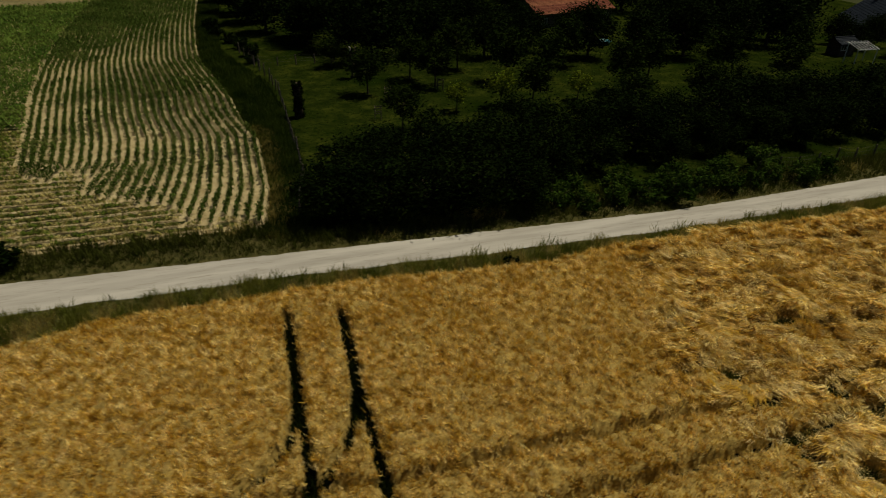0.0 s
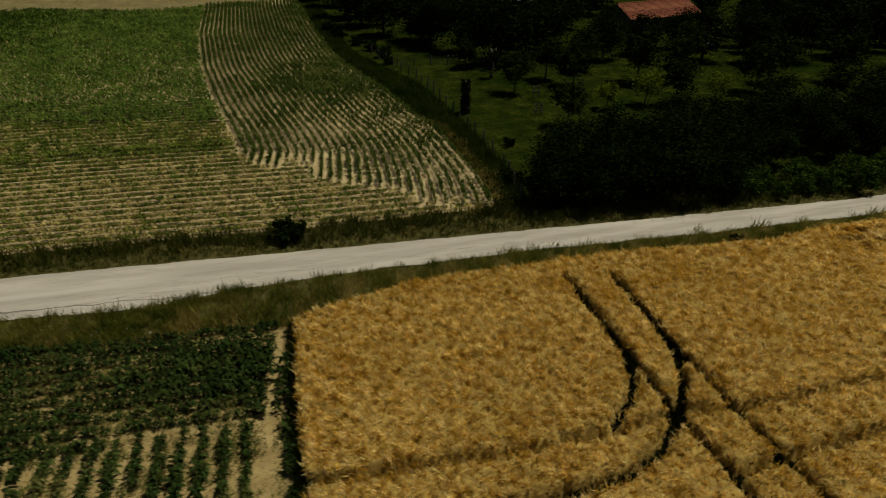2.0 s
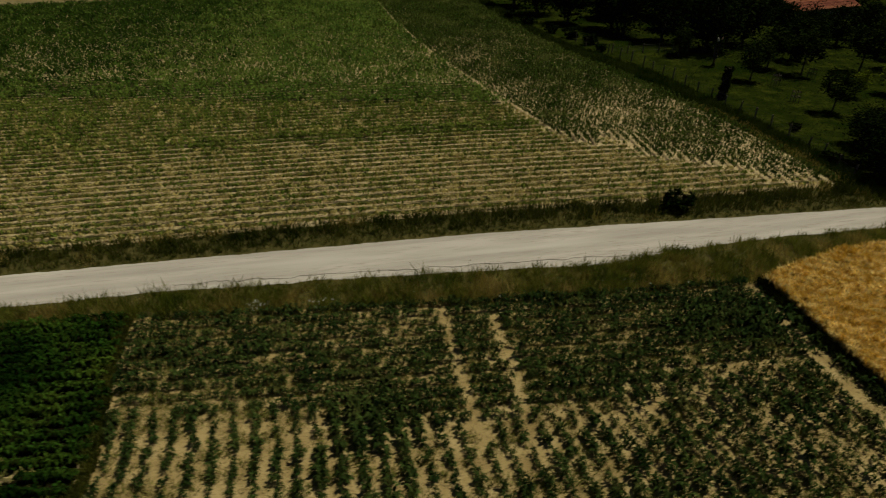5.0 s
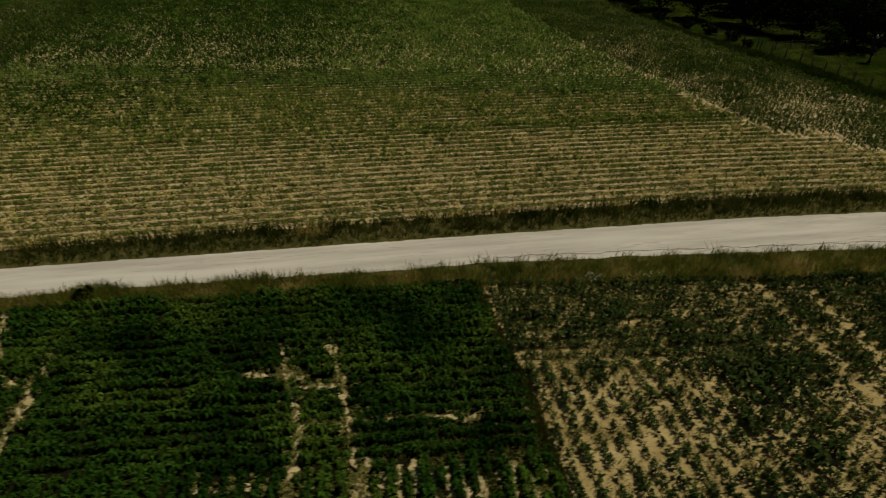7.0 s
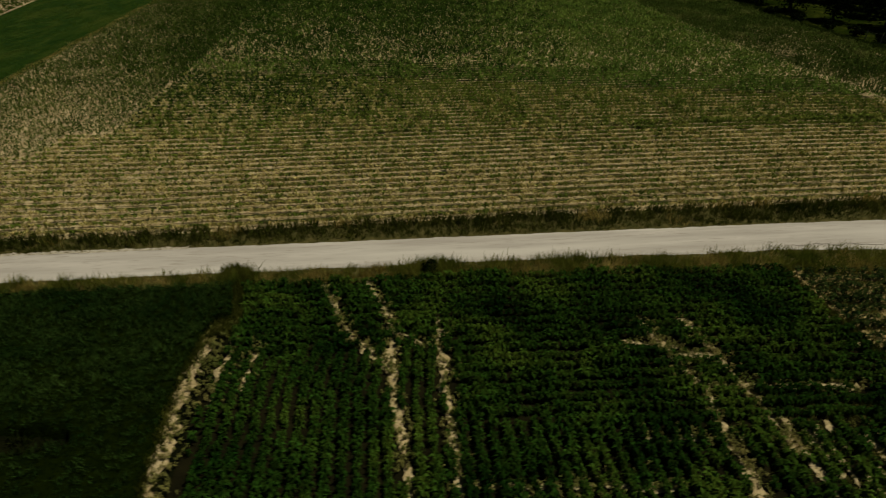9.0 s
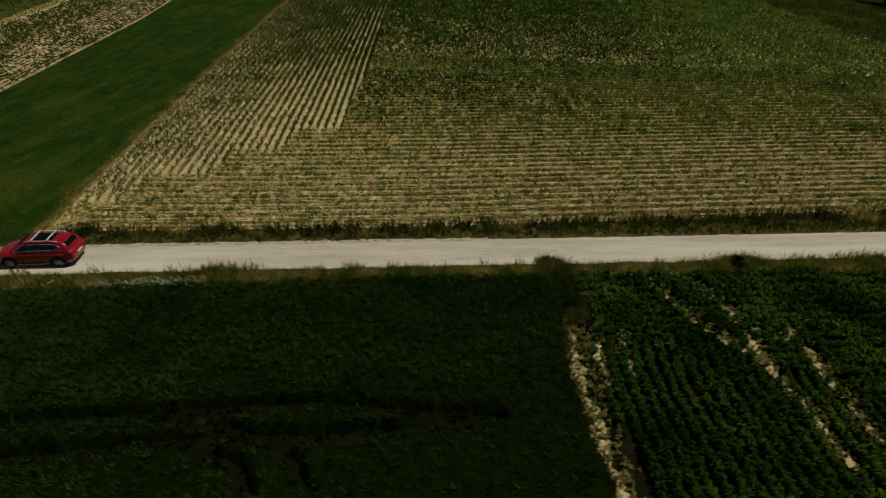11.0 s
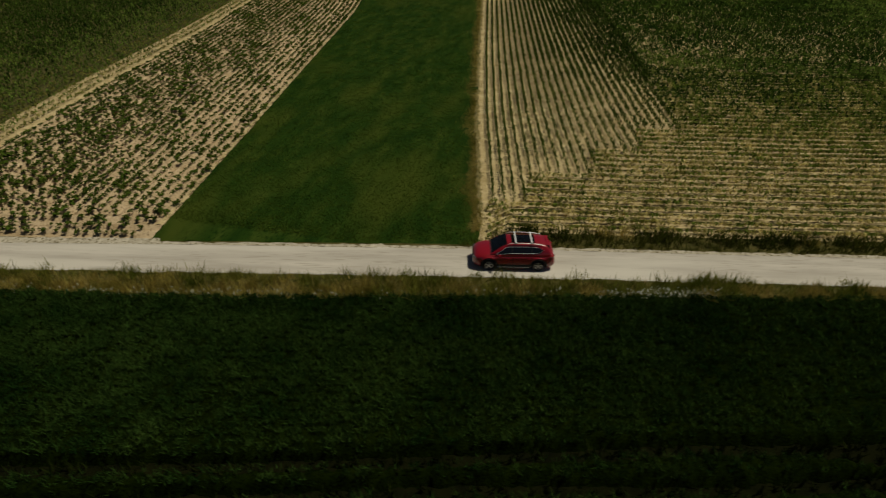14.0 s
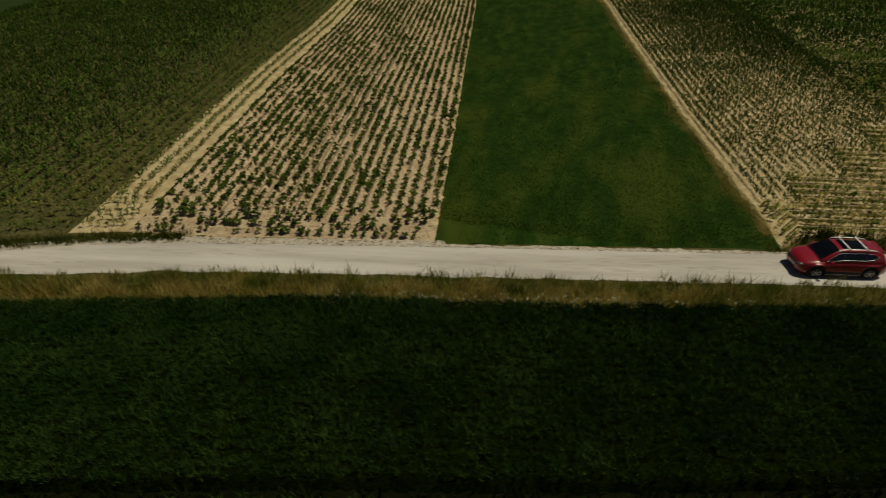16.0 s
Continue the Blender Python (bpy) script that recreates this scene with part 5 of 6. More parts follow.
spread(dark_shrubs, [(-25.9, 28.5, 1.05), (-8.5, 45, 0.6), (-80.8, 13.3, 0.55), (-9.6, 36.8, 0.8), (-20.2, 80.6, 1.1), (-22.4, 84.5, 1.1), (-24.5, 88.5, 1.0), (-19.5, 76.3, 0.8), (-27.5, 93, 1.2), (-29.5, 99, 1.2), (3.4, 26.5, 0.5)], "low bushes", 6)

# the ivy-clad stump by the fence
stump = tagged(new("ivy_stump"), "tall dark tree stump clad in ivy", "stump")
bm = bmesh.new()
tube(bm, [(0, 0, -0.2), (0.02, 0, 0.8), (0.03, 0, 2.0), (0.05, 0.05, 3.3)], [0.48, 0.40, 0.37, 0.32], 10)
part("trunk", bm, M_BARK, stump, smooth=True)
pieces = [foliage((0.02, 0, 0.3 + 0.42 * k), (0.46, 0.46, 0.35), 20, 24, 0.12, 160 + k, 0.85) for k in range(8)]
ivy = raw("ivy", np.concatenate([v for v, _ in pieces]), np.concatenate([f + 4 * 20 * 24 * k for k, (_, f) in enumerate(pieces)]), M_LEAF_DARK)
ivy.parent = stump
stump.location = (-11.6, 54.9, -0.04)
# an old pollard with a broken pale top
pollard = tagged(new("old_pollard"), "old broken tree with a forked bare trunk", "tree")
bm = bmesh.new()
tube(bm, [(0, 0, -0.2), (0.05, 0, 1.2), (-0.1, 0, 2.4), (-0.05, 0.05, 3.2)], [0.36, 0.28, 0.3, 0.2], 9)
tube(bm, [(0.0, 0, 2.2), (0.35, 0.05, 2.9), (0.5, 0.1, 3.6)], [0.2, 0.15, 0.08], 7)
part("trunk", bm, M_BARK, pollard, smooth=True)
v, f = foliage((0.1, 0, 2.6), (0.75, 0.7, 1.0), 14, 22, 0.14, 171, 0.5)
ob = raw("crown", v, f, M_LEAF_DARK)
ob.parent = pollard
bm = bmesh.new()
tube(bm, [(-0.05, 0.0, 3.1), (-0.12, -0.02, 3.4), (-0.2, -0.02, 3.6)], [0.16, 0.12, 0.03], 6)
part("broken_top", bm, plain("bare_pale_wood", (0.5, 0.46, 0.4), rough=0.8), pollard, "bare bleached broken wood")
pollard.location = (-6.8, 69.0, -0.04)


def make_fence(name, pts, spacing, height, label, seed):
    """Weathered posts with three wires along a line."""
    fence = tagged(new(name), label, "fence")
    r = random.Random(seed)
    at, flat = [], [Vector((*p, 0)) for p in pts]
    for a, b in zip(flat, flat[1:]):
        n = max(1, round((b - a).length / spacing))
        at += [a.lerp(b, k / n) for k in range(n)]
    at.append(flat[-1])
    heads = []
    for a in at:
        h = height * r.uniform(0.85, 1.15)
        lean = (r.uniform(-0.08, 0.08), r.uniform(-0.08, 0.08))
        z = float(dip(np.array([a.x]), np.array([a.y]))[0]) - 0.04
        bm = bmesh.new()
        tube(bm, [(a.x, a.y, z - 0.2), (a.x + lean[0] * 0.5, a.y + lean[1] * 0.5, z + h * 0.5), (a.x + lean[0], a.y + lean[1], z + h - 0.05), (a.x + lean[0], a.y + lean[1], z + h)], [0.085, 0.08, 0.07, 0.03], 6)
        part("post", bm, M_POST, fence)
        heads.append((a.x + lean[0], a.y + lean[1], z, h))
    for level in (0.35, 0.62, 0.9):
        bm = bmesh.new()
        tube(bm, [(x, y, z + h * level) for x, y, z, h in heads], [0.005] * len(heads), 4)
        part("wire", bm, M_WIRE, fence)
    return fence


make_fence("orchard_fence", [(-9.6, 34), (-9.9, 40.3), (-10.8, 45.4), (-11.9, 49.8), (-12.8, 54.8), (-14.4, 62.3), (-16.2, 68.2), (-18.0, 72.6), (-22.0, 82)], 2.3, 1.35, "weathered post and wire fence beside the orchard", 1)
make_fence("cross_fence", [(-18.5, 75.0), (-11.7, 76.0), (-4.7, 78.2), (4, 79.5)], 2.6, 1.2, "post and wire fence across the orchard grass", 2)
make_fence("roadside_fence", [(26.0, 38.6), (30, 39.6), (34, 40.4), (40, 41.6), (48, 43.6)], 1.9, 1.25, "weathered post and wire fence above the road", 3)

# tree guards: little frames of stakes round saplings
for k, (x, y) in enumerate([(-4.0, 53.9), (-2.9, 60.4), (3.0, 63.4)]):
    guard = tagged(new("tree_guard"), "small weathered wooden stake frame round a sapling", "tree guard", group="tree guards")
    for a, b in ((-0.3, -0.3), (0.3, -0.3), (-0.3, 0.3), (0.3, 0.3)):
        bm = bmesh.new()
        tube(bm, [(a, b, -0.1), (a, b, 1.25)], [0.04, 0.035], 6)
        part("stake", bm, M_POST, guard)
    for z in (0.6, 1.1):
        bm = bmesh.new()
        box(bm, -0.34, 0.34, -0.34, -0.31, z, z + 0.07)
        box(bm, -0.34, 0.34, 0.31, 0.34, z, z + 0.07)
        box(bm, -0.34, -0.31, -0.31, 0.31, z, z + 0.07)
        box(bm, 0.31, 0.34, -0.31, 0.31, z, z + 0.07)
        part("rail", bm, M_POST, guard)
    guard.location = (x, y, -0.04)

M_TILE = material("red_clay_tiles", [(0.3, (0.16, 0.055, 0.035)), (0.7, (0.25, 0.09, 0.055))], scale=1.2, objects=0.25, fine=((0.1, 0.04, 0.03), 6.0, 0.55), bump=0.5, bump_scale=9)
M_PLASTER = material("house_plaster", [(0.3, (0.42, 0.38, 0.32)), (0.7, (0.58, 0.54, 0.47))], scale=1.5, bump=0.2)
M_SLATE = material("dark_slate", [(0.3, (0.008, 0.011, 0.016)), (0.7, (0.018, 0.023, 0.032))], scale=1.5, rough=0.6, bump=0.3)
M_GLASS = plain("window_glass", (0.02, 0.025, 0.03), rough=0.08, spec=0.6)
M_FRAME = plain("white_painted_wood", (0.62, 0.62, 0.6), rough=0.6)
M_BLUE = plain("pale_blue_sheet_metal", (0.32, 0.42, 0.55), rough=0.4, metal=0.2)
M_TEAL = plain("teal_plastic", (0.05, 0.22, 0.26), rough=0.5)


def make_house(name, length, depth, eaves, ridge, roof_mat, wall_mat, label, courses=12, bays=4, chimney=True):
    """A gabled house on its own origin: walls, windows, a door, roof slabs with tile courses, chimney."""
    house = tagged(new(name), label, "house")
    h = depth / 2
    bm = bmesh.new()
    box(bm, -length / 2, length / 2, -h, h, -0.4, eaves)
    for sx in (-1, 1):
        a = [bm.verts.new((sx * length / 2, y, z)) for y, z in ((-h, eaves), (h, eaves), (0, ridge))]
        b = [bm.verts.new((sx * (length / 2 - 0.25), y, z)) for y, z in ((-h, eaves), (h, eaves), (0, ridge))]
        bm.faces.new(a)
        bm.faces.new(b[::-1])
        for i in range(3):
            bm.faces.new((a[i], a[(i + 1) % 3], b[(i + 1) % 3], b[i]))
    part("wall", bm, wall_mat, house)
    over = 0.45
    for side in (-1, 1):
        slope = math.atan2(ridge - eaves, h)
        run = (h + over) / math.cos(slope)
        def slab(bm, pts):
            lo = [bm.verts.new((-length / 2 - over, y, z)) for y, z in pts]
            hi = [bm.verts.new((length / 2 + over, y, z)) for y, z in pts]
            bm.faces.new(lo)
            bm.faces.new(hi[::-1])
            for i in range(4):
                bm.faces.new((lo[i], hi[i], hi[(i + 1) % 4], lo[(i + 1) % 4]))
            bmesh.ops.recalc_face_normals(bm, faces=bm.faces)

        at = lambda u, lift: (side * u * math.cos(slope), ridge - u * math.sin(slope) + lift)
        bm = bmesh.new()
        slab(bm, [at(0, 0.015), at(run, 0.015), at(run, -0.06), at(0, -0.06)])
        roof = part("roof", bm, roof_mat, house)
        for k in range(courses):
            u0, u1 = run * k / courses, run * (k + 1) / courses + 0.05
            bm = bmesh.new()
            slab(bm, [at(u0, 0.10), at(u1, 0.16), at(u1, 0.08), at(u0, 0.02)])
            part("tile_course", bm, roof_mat, roof)
    bm = bmesh.new()
    tube(bm, [(-length / 2 - over, 0, ridge + 0.12), (length / 2 + over, 0, ridge + 0.12)], [0.13, 0.13], 8)
    part("ridge_cap", bm, roof_mat, house)
    if chimney:
        bm = bmesh.new()
        box(bm, length * 0.2, length * 0.2 + 0.6, 0.5, 1.1, ridge - 1.0, ridge + 0.9, 0.02)
        part("chimney", bm, wall_mat, house)
    for k in range(bays):
        x = -length / 2 + length * (k + 0.5) / bays
        if k == 1:
            bm = bmesh.new()
            box(bm, x - 0.5, x + 0.5, -h - 0.05, -h + 0.02, 0.0, 2.05, 0.01)
            part("door", bm, M_POST, house)
            continue
        bm = bmesh.new()
        for a, b, c, d in ((-0.6, 0.6, 0.9, 0.98), (-0.6, 0.6, 2.02, 2.1), (-0.6, -0.52, 0.98, 2.02), (0.52, 0.6, 0.98, 2.02), (-0.03, 0.03, 0.98, 2.02)):
            box(bm, x + a, x + b, -h - 0.06, -h + 0.02, c, d)
        window = part("window", bm, M_FRAME, house)
        bm = bmesh.new()
        box(bm, x - 0.52, x + 0.52, -h - 0.03, -h - 0.01, 0.98, 2.02)
        part("pane", bm, M_GLASS, window)
    return house


house = make_house("farm_house", 18.0, 8.4, 2.9, 4.9, M_TILE, M_POST, "low farmhouse with a red clay tile roof", 14, 6)
house.matrix_basis = pose(32.2, 117.8, -2.8, 0, 0, 24.2)
# Walls use dark post wood; their shade is put into that colour.
dark_house = make_house("slate_house", 12.0, 9.0, 3.4, 7.0, M_SLATE, M_POST, "house with a steep dark slate roof", 14, 4)
dark_house.matrix_basis = pose(82.0, 97, -2.3, 0, 0, 68)
shed = make_house("blue_roofed_shed", 6.0, 4.0, 1.9, 2.6, M_BLUE, M_POST, "small shed with a pale blue metal roof", 5, 2, False)
shed.matrix_basis = pose(11.4, 136, -2.4, 0, 0, 10)
hut = make_house("garden_hut", 3.6, 2.6, 1.9, 2.4, M_SLATE, M_BARK, "small grey garden hut beside the pergola", 5, 2, False)
hut.matrix_basis = pose(61.6, 78.6, -0.2, 0, 0, 12) @ Matrix.Diagonal((0.8, 0.8, 1, 1))

pergola = tagged(new("pergola"), "white slatted lean-to pergola on posts", "pergola")
for x in (-2.3, 2.3):
    for y, z in ((-1.1, 1.95), (1.1, 2.45)):
        bm = bmesh.new()
        box(bm, x - 0.06, x + 0.06, y - 0.06, y + 0.06, -0.3, z, 0.01)
        part("post", bm, M_FRAME, pergola)
for y, z in ((-1.1, 1.95), (1.1, 2.45)):
    bm = bmesh.new()
    box(bm, -2.5, 2.5, y - 0.05, y + 0.05, z, z + 0.12, 0.01)
    part("beam", bm, M_FRAME, pergola)
for k in range(7):
    bm = bmesh.new()
    box(bm, -0.05, 0.05, -1.5, 1.5, -0.05, 0.05, 0.01)
    ob = part("slat", bm, M_FRAME, pergola)
    ob.matrix_basis = pose(-2.3 + 4.6 * k / 6, 0, 2.34, math.degrees(math.atan2(0.5, 2.2)), 0, 0)
pergola.matrix_basis = pose(60.6, 73.4, -0.08, 0, 0, 8) @ Matrix.Diagonal((0.68, 0.8, 1, 1))

tub = tagged(new("water_tub"), "teal plastic water tub in the orchard grass", "tub")
bm = bmesh.new()
seg = 20
prof = [(0.0, 0.05), (0.85, 0.05), (1.0, 0.62), (1.06, 0.64), (1.06, 0.68), (0.95, 0.68), (0.8, 0.12), (0.0, 0.1)]
rings = [[bm.verts.new((r_ * math.cos(6.2832 * i / seg), r_ * math.sin(6.2832 * i / seg), z)) for i in range(seg)] for r_, z in prof if r_ > 0]
for lo_, hi_ in zip(rings, rings[1:]):
    for i in range(seg):
        bm.faces.new((lo_[i], lo_[(i + 1) % seg], hi_[(i + 1) % seg], hi_[i]))
bm.faces.new(rings[0][::-1])
bm.faces.new(rings[-1])
part("shell", bm, M_TEAL, tub, smooth=True)
tub.location = (30.3, 88.0, float(dip(np.array([30.3]), np.array([88.0]))[0]) - 0.04)


# ---- the car ----
M_RED = material("red_car_paint", [(0.3, (0.22, 0.003, 0.009)), (0.7, (0.25, 0.004, 0.012))], scale=3.0, rough=0.3, coat=0.8, spec=0.5)
M_TRIM = plain("black_plastic_trim", (0.012, 0.012, 0.013), rough=0.6, spec=0.3)
M_CARGLASS = plain("tinted_car_glass", (0.008, 0.010, 0.013), rough=0.05, spec=0.6)
M_CHROME = plain("brushed_aluminium", (0.85, 0.85, 0.85), rough=0.45, metal=0.4)
M_TYRE = plain("tyre_rubber", (0.015, 0.015, 0.016), rough=0.85, spec=0.2)
M_RIM = plain("silver_alloy", (0.3, 0.3, 0.31), rough=0.3, metal=0.8)
M_LAMP = plain("clear_lamp", (0.12, 0.12, 0.13), rough=0.1, spec=0.6)
M_TAIL = plain("red_lamp", (0.25, 0.01, 0.012), rough=0.15, spec=0.6)
M_PLATE = plain("white_plate", (0.7, 0.7, 0.68), rough=0.5)

LONG, BASE, FRONT_AXLE, REAR_AXLE, WHEEL = 4.46, 2.68, 1.34, -1.34, 0.345
hood_line = chain([(-2.23, 0.78), (-2.16, 0.98), (-2.0, 1.05), (-1.0, 1.06), (0.9, 1.03), (1.15, 1.02), (1.5, 0.98), (1.9, 0.90), (2.1, 0.80), (2.2, 0.66), (2.23, 0.58)])
half_wide = chain([(-2.23, 0.70), (-2.15, 0.80), (-1.9, 0.88), (-1.2, 0.92), (1.2, 0.92), (1.7, 0.90), (2.0, 0.82), (2.15, 0.70), (2.23, 0.56)])
floor_line = chain([(-2.23, 0.42), (-2.1, 0.30), (-1.8, 0.24), (1.8, 0.22), (2.1, 0.24), (2.23, 0.34)])


def arch(x):
    """The lower edge of the body's side: it rises over the wheels."""
    z = float(floor_line(x))
    for a in (FRONT_AXLE, REAR_AXLE):
        d = abs(x - a)
        if d < 0.43:
            z = max(z, 0.33 + math.sqrt(max(0.0, 0.43 ** 2 - d * d)))
    return z


def loft(bm, sections, close=True):
    """Skin between sections with the same number of points, mirrored over y."""
    rows = []
    for x, pts in sections:
        row = [bm.verts.new((x, y, z)) for y, z in pts] + [bm.verts.new((x, -y, z)) for y, z in pts[::-1] if y > 1e-4]
        rows.append(row)
    n = len(rows[0])
    for a, b in zip(rows, rows[1:]):
        for i in range(n):
            bm.faces.new((a[i], b[i], b[(i + 1) % n], a[(i + 1) % n]))
    if close:
        bm.faces.new(rows[0])
        bm.faces.new(rows[-1][::-1])
    bmesh.ops.recalc_face_normals(bm, faces=bm.faces)


car = tagged(new("car"), "red compact SUV with glass roof and silver roof bars", "car")
stations = sorted({round(-2.23 + 4.46 * k / 60, 4) for k in range(61)} | {round(a + 0.43 * s, 4) for a in (FRONT_AXLE, REAR_AXLE) for s in (-1, -0.97, -0.85, -0.6, -0.3, 0, 0.3, 0.6, 0.85, 0.97, 1)})
sections = []
for x in stations:
    w, top, low_z = float(half_wide(x)), float(hood_line(x)), arch(x)
    low_z = min(low_z, top - 0.2)
    mid = low_z + (top - low_z) * 0.5
    sections.append((x, [(0.0, low_z), (w * 0.86, low_z), (w * 0.985, low_z + 0.03), (w * 1.0, min(mid, low_z + 0.2)), (w * 0.985, max(mid, top - 0.24)), (w * 0.965, top - 0.12), (w * 0.90, top - 0.035), (w * 0.72, top + 0.005), (0.0, top + 0.035)]))
bm = bmesh.new()
loft(bm, sections)
part("body", bm, M_RED, car, smooth=True)

# cabin: a red shell with dark panes let over it
roof_z = chain([(-2.02, 1.06), (-1.92, 1.34), (-1.75, 1.55), (-1.45, 1.625), (-0.6, 1.665), (0.1, 1.655), (0.45, 1.60), (0.75, 1.44), (1.05, 1.20), (1.28, 1.03)])
cab_low = chain([(-2.02, 0.80), (-1.5, 0.865), (0.6, 0.865), (1.28, 0.80)])
cab_top = chain([(-2.02, 0.60), (-1.4, 0.60), (0.2, 0.60), (0.7, 0.615), (1.28, 0.72)])


def cabin_section(x, grow=0.0):
    z1 = float(roof_z(x)) + grow
    z0 = 0.98
    a, b = float(cab_low(x)) + grow, float(cab_top(x)) + grow
    t = max(0.0, min(1.0, (z1 - z0) / 0.68))
    b = a + (b - a) * t
    return [(0.0, z0 - 0.1), (a, z0 - 0.1), (a, z0 + 0.03), (a + (b - a) * 0.5, z0 + (z1 - z0) * 0.5), (b, z1 - 0.08 * t - 0.01), (b * 0.9, z1 - 0.025 * t), (b * 0.6, z1 - 0.005), (0.0, z1 + 0.01)]


bm = bmesh.new()
loft(bm, [(x, cabin_section(x)) for x in np.linspace(-2.02, 1.28, 34)])
part("cabin", bm, M_RED, car, smooth=True)


def side_point(x, v, side, out):
    """A point on the cabin's side: v runs from the belt to the roof edge."""
    s = cabin_section(x)
    (a, z0), (b, z1) = s[2], s[4]
    v = 0.22 + 0.72 * v
    return (x, side * (a + (b - a) * v + out), z0 + (z1 - z0) * v)


def pane(name, outline, side, mat, out=0.012, label=""):
    """A side window from corners (x, v), filled by a thin curved plate."""
    bm = bmesh.new()
    outer = [bm.verts.new(side_point(x, v, side, out)) for x, v in outline]
    inner = [bm.verts.new(side_point(x, v, side, -0.02)) for x, v in outline]
    bm.faces.new(outer)
    n = len(outline)
    for i in range(n):
        bm.faces.new((outer[i], outer[(i + 1) % n], inner[(i + 1) % n], inner[i]))
    bm.faces.new(inner[::-1])
    bmesh.ops.recalc_face_normals(bm, faces=bm.faces)
    return part(name, bm, mat, car, label)


for side in (1, -1):
    pane("pillar_trim", [(1.0, 0.08), (-1.0, 0.08), (-1.42, 0.26), (-1.55, 0.58), (-1.33, 0.86), (-0.9, 0.92), (0.3, 0.95), (0.45, 0.92), (0.66, 0.74)], side, M_TRIM, 0.03)
    pane("front_side_window", [(0.92, 0.12), (0.16, 0.12), (0.16, 0.9), (0.40, 0.9), (0.62, 0.72)], side, M_CARGLASS, 0.04)
    pane("rear_side_window", [(0.08, 0.12), (-0.92, 0.12), (-0.92, 0.88), (0.08, 0.9)], side, M_CARGLASS, 0.04)
    pane("quarter_window", [(-0.98, 0.14), (-1.38, 0.3), (-1.5, 0.56), (-1.3, 0.8), (-0.98, 0.87)], side, M_CARGLASS, 0.04)
    bm = bmesh.new()
    line = [(1.0, 0.06), (0.1, 0.06), (-0.95, 0.07), (-1.42, 0.24), (-1.58, 0.58), (-1.34, 0.9), (-0.9, 0.95), (0.3, 0.97), (0.5, 0.93), (0.85, 0.5), (1.0, 0.06)]
    tube(bm, [side_point(x, v, side, 0.034) for x, v in line], [0.0065] * len(line), 5)
    part("window_trim", bm, M_CHROME, car, "thin bright trim round the side windows")
    # roof rail
    bm = bmesh.new()
    tube(bm, [(0.38, side * 0.60, 1.60), (0.25, side * 0.60, 1.68), (-0.3, side * 0.60, 1.71), (-1.1, side * 0.59, 1.69), (-1.42, side * 0.585, 1.64), (-1.5, side * 0.58, 1.59)], [0.018, 0.022, 0.022, 0.022, 0.02, 0.012], 7)
    part("roof_rail", bm, M_CHROME, car, "silver roof rail", smooth=True)
    # sill strip and lower cladding
    bm = bmesh.new()
    box(bm, -0.88, 0.88, min(side * 0.9, side * 0.945), max(side * 0.9, side * 0.945), 0.20, 0.44, 0.015)
    part("sill", bm, M_TRIM, car)
    bm = bmesh.new()
    box(bm, -0.85, 0.85, min(side * 0.945, side * 0.965), max(side * 0.945, side * 0.965), 0.28, 0.305, 0.006)
    part("sill_strip", bm, M_CHROME, car, "bright strip along the sill")
    for axle in (FRONT_AXLE, REAR_AXLE):
        bm = bmesh.new()
        for k in range(14):
            a0, a1 = math.pi * (k / 14 * 1.08 - 0.04), math.pi * ((k + 1) / 14 * 1.08 - 0.04)
            q = []
            for yy in (0.80, float(half_wide(axle)) + 0.018):
                for a, rr in ((a0, 0.415), (a1, 0.415), (a1, 0.475), (a0, 0.475)):
                    q.append(bm.verts.new((axle + rr * math.cos(a), side * yy, 0.33 + rr * math.sin(a))))
            for f in ((0, 1, 2, 3), (4, 7, 6, 5), (0, 4, 5, 1), (1, 5, 6, 2), (2, 6, 7, 3), (3, 7, 4, 0)):
                bm.faces.new([q[i] for i in f])
        bmesh.ops.recalc_face_normals(bm, faces=bm.faces)
        part("wheel_arch", bm, M_TRIM, car)
    # door seams and handles
    for x in (0.98, 0.05, -0.95):
        bm = bmesh.new()
        box(bm, x - 0.008, x + 0.008, min(side * 0.80, side * 0.916), max(side * 0.80, side * 0.916), 0.40, 0.93)
        part("door_seam", bm, M_TRIM, car)
    for x in (0.25, -0.78):
        bm = bmesh.new()
        box(bm, x - 0.1, x + 0.1, min(side * 0.895, side * 0.94), max(side * 0.895, side * 0.94), 0.83, 0.865, 0.012)
        part("door_handle", bm, M_RED, car)
    # mirror
    bm = bmesh.new()
    box(bm, 0.72, 0.9, min(side * 0.88, side * 1.08), max(side * 0.88, side * 1.08), 1.0, 1.13, 0.04)
    part("wing_mirror", bm, M_RED, car)
    # lamps
    bm = bmesh.new()
    tube(bm, [(2.03, side * 0.74, 0.74), (2.12, side * 0.6, 0.73), (2.2, side * 0.46, 0.69)], [0.035, 0.06, 0.045], 8)
    part("headlight", bm, M_LAMP, car, smooth=True)
    bm = bmesh.new()
    tube(bm, [(-1.86, side * 0.87, 1.0), (-2.06, side * 0.8, 0.98), (-2.18, side * 0.62, 0.96)], [0.03, 0.075, 0.05], 8)
    part("tail_light", bm, M_TAIL, car, smooth=True)


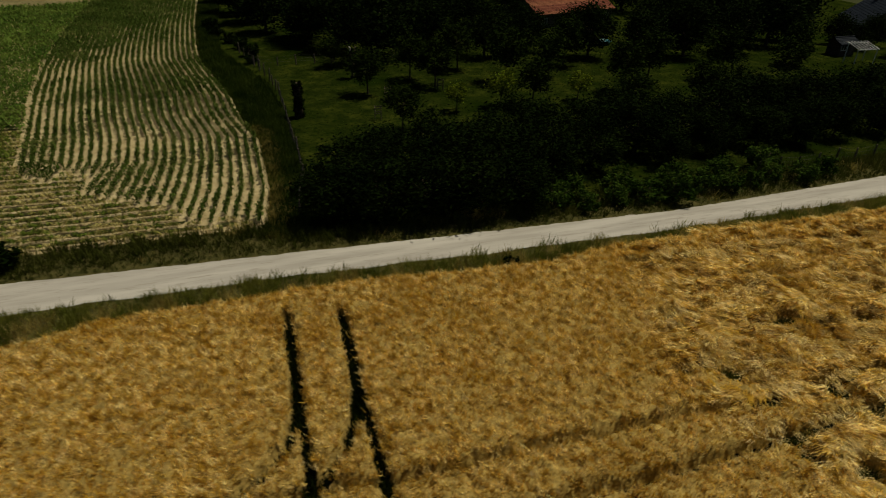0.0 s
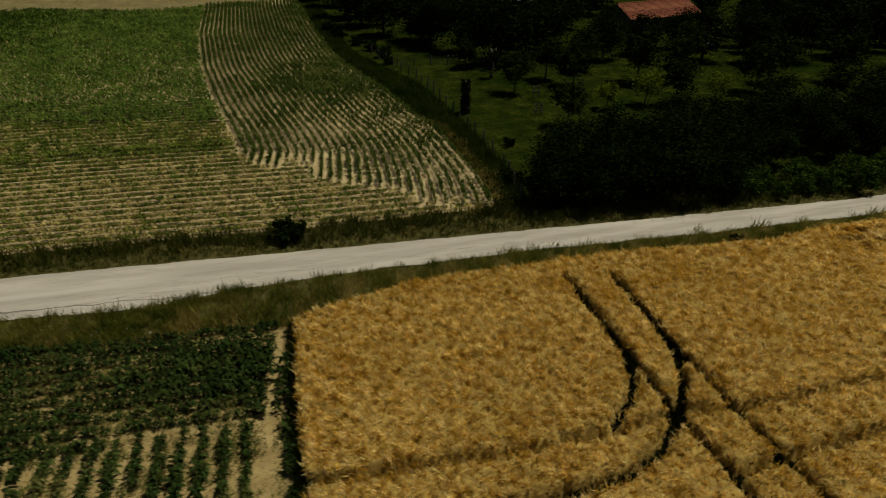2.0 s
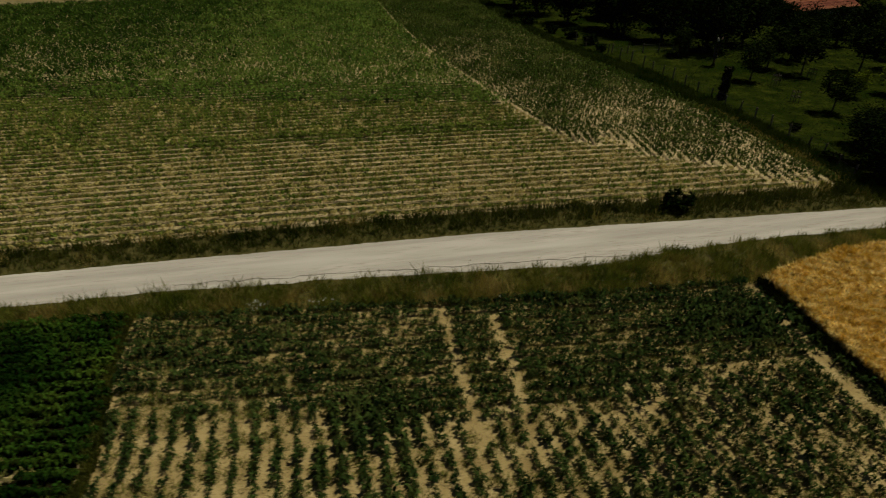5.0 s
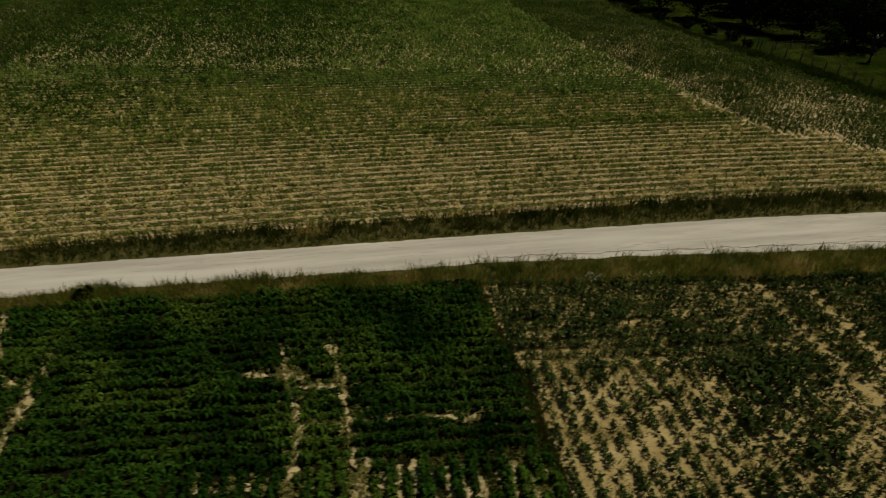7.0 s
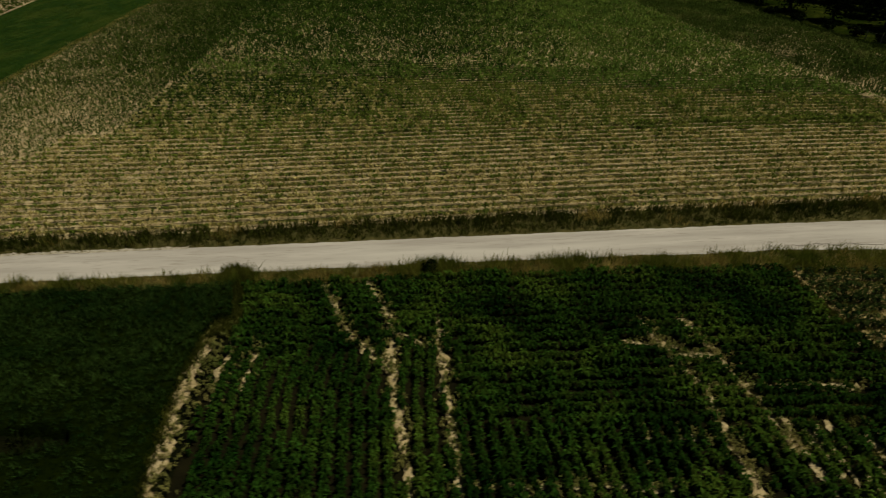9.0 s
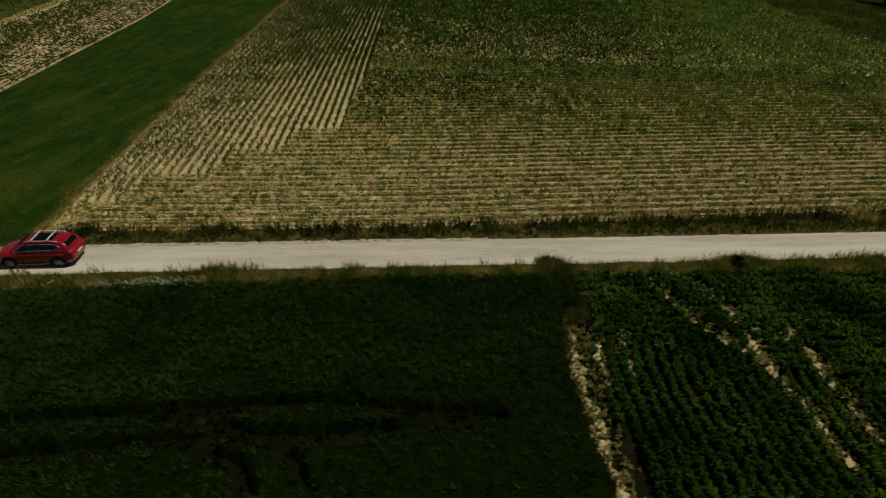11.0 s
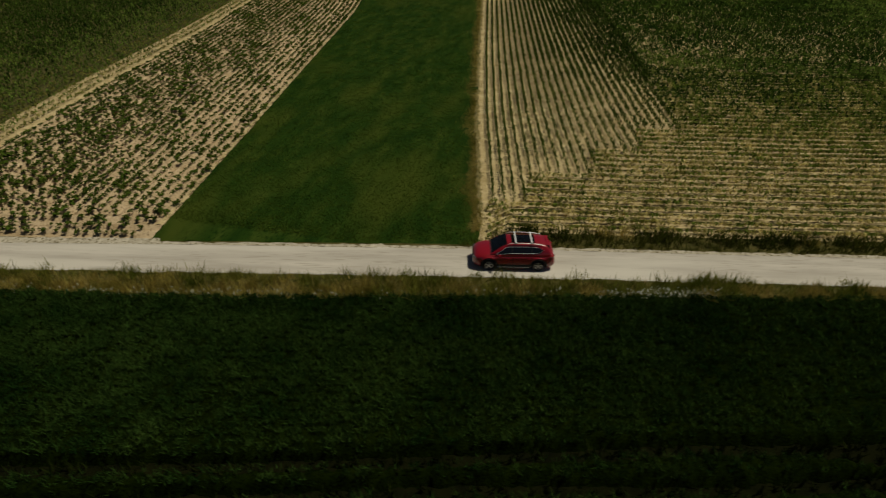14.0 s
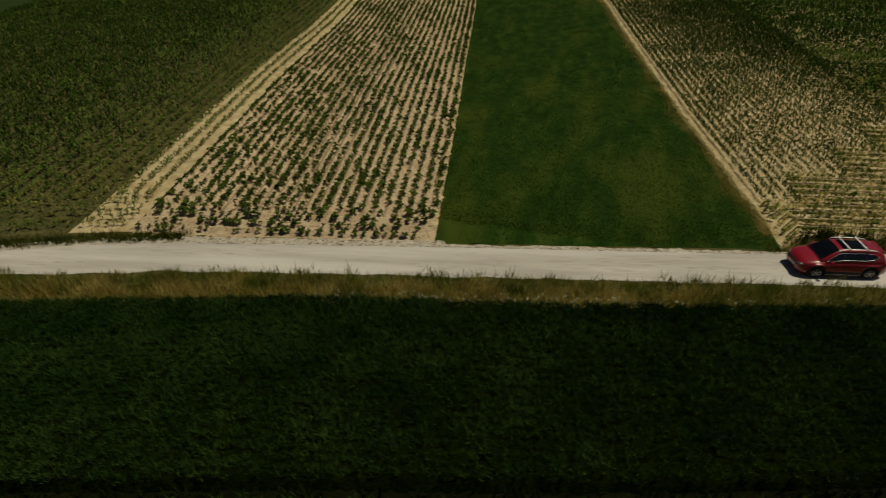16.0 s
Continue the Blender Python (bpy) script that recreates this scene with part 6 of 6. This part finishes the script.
def wide_pane(name, xs, widths, out, label=""):
    """A pane over the cabin's front, roof or back: across it, at each x."""
    bm = bmesh.new()
    rows = []
    for x, w in zip(xs, widths):
        s = cabin_section(x)
        row = []
        for k in range(9):
            y = -w + 2 * w * k / 8
            ys_, zs_ = [p_[0] for p_ in s[4:]][::-1], [p_[1] for p_ in s[4:]][::-1]
            row.append(bm.verts.new((x, y, float(np.interp(abs(y), ys_, zs_)) + out)))
        rows.append(row)
    for a, b in zip(rows, rows[1:]):
        for i in range(8):
            bm.faces.new((a[i], a[i + 1], b[i + 1], b[i]))
    bmesh.ops.solidify(bm, geom=bm.faces[:], thickness=0.02)
    bmesh.ops.recalc_face_normals(bm, faces=bm.faces)
    return part(name, bm, M_CARGLASS, car, label, smooth=True)


wide_pane("windscreen", np.linspace(0.40, 1.22, 9), np.linspace(0.55, 0.70, 9), 0.022)
wide_pane("sunroof", np.linspace(-1.12, 0.16, 8), np.full(8, 0.44), 0.014, "dark panoramic glass roof")
wide_pane("rear_window", np.linspace(-1.97, -1.74, 5), np.linspace(0.56, 0.5, 5), 0.03)
for x in (-0.06, -0.92):
    bm = bmesh.new()
    box(bm, x - 0.04, x + 0.04, -0.62, 0.62, 1.725, 1.76, 0.012)
    bar = part("roof_bar", bm, M_CHROME, car, "silver roof bar across the roof")
    for side in (1, -1):
        bm = bmesh.new()
        box(bm, x - 0.055, x + 0.055, side * 0.6 - 0.035, side * 0.6 + 0.035, 1.68, 1.727, 0.008)
        part("clamp", bm, M_TRIM, bar)
bm = bmesh.new()
box(bm, 2.06, 2.225, -0.5, 0.5, 0.46, 0.70, 0.03)
part("grille", bm, M_TRIM, car)
bm = bmesh.new()
box(bm, 2.0, 2.2, -0.6, 0.6, 0.24, 0.36, 0.04)
part("front_bumper_trim", bm, M_TRIM, car)
bm = bmesh.new()
box(bm, -2.22, -2.0, -0.7, 0.7, 0.32, 0.5, 0.04)
part("rear_bumper_trim", bm, M_TRIM, car)
bm = bmesh.new()
box(bm, 2.2, 2.235, -0.26, 0.26, 0.40, 0.5, 0.005)
part("number_plate", bm, M_PLATE, car)
bm = bmesh.new()
box(bm, -2.255, -2.215, -0.26, 0.26, 0.66, 0.76, 0.005)
part("number_plate", bm, M_PLATE, car)
bm = bmesh.new()
box(bm, -1.88, -1.70, -0.53, 0.53, 1.555, 1.585, 0.012)
part("spoiler", bm, M_RED, car)


def lathe(bm, prof, seg, axis_y=True):
    rings = [[bm.verts.new((r_ * math.cos(6.2832 * i / seg), y_, r_ * math.sin(6.2832 * i / seg))) for i in range(seg)] for r_, y_ in prof]
    for a, b in zip(rings, rings[1:]):
        for i in range(seg):
            bm.faces.new((a[i], b[i], b[(i + 1) % seg], a[(i + 1) % seg]))
    return rings


for axle in (FRONT_AXLE, REAR_AXLE):
    for side in (1, -1):
        bm = bmesh.new()
        lathe(bm, [(0.235, -0.1), (0.27, -0.115), (0.32, -0.11), (0.345, -0.08), (0.345, 0.08), (0.32, 0.11), (0.27, 0.115), (0.235, 0.1), (0.235, -0.1)], 28)
        bmesh.ops.recalc_face_normals(bm, faces=bm.faces)
        wheel = part("wheel", bm, M_TYRE, car, "black road tyre", smooth=True)
        wheel.location = (axle, side * 0.80, WHEEL)
        bm = bmesh.new()
        rings = lathe(bm, [(0.236, -0.1), (0.22, -0.02), (0.19, 0.0), (0.10, 0.0)], 28)
        rings = lathe(bm, [(0.238, side * 0.108), (0.215, side * 0.112), (0.2, side * 0.07), (0.238, side * 0.06)], 28)
        for k in range(5):
            a = 6.2832 * k / 5 + 0.3
            m = Matrix.Rotation(-a, 4, "Y")
            made = bmesh.ops.create_cube(bm, size=1.0, matrix=m @ Matrix.Translation((0.115, side * 0.088, 0)) @ Matrix.Diagonal((0.21, 0.03, 0.06, 1)))
        bmesh.ops.create_cone(bm, cap_ends=True, segments=12, radius1=0.05, radius2=0.045, depth=0.05, matrix=Matrix.Translation((0, side * 0.09, 0)) @ Matrix.Rotation(math.pi / 2, 4, "X"))
        part("rim", bm, M_RIM, wheel, "silver five-spoke alloy rim")
        bm = bmesh.new()
        bmesh.ops.create_cone(bm, cap_ends=True, segments=20, radius1=0.225, radius2=0.225, depth=0.02, matrix=Matrix.Translation((0, side * 0.02, 0)) @ Matrix.Rotation(math.pi / 2, 4, "X"))
        part("brake_disc", bm, M_TRIM, wheel)

car.matrix_basis = pose(-122.8, 7.88, 0.06, 0, 0, 191.0) @ Matrix.Diagonal((1.04, 1.03, 0.96, 1))
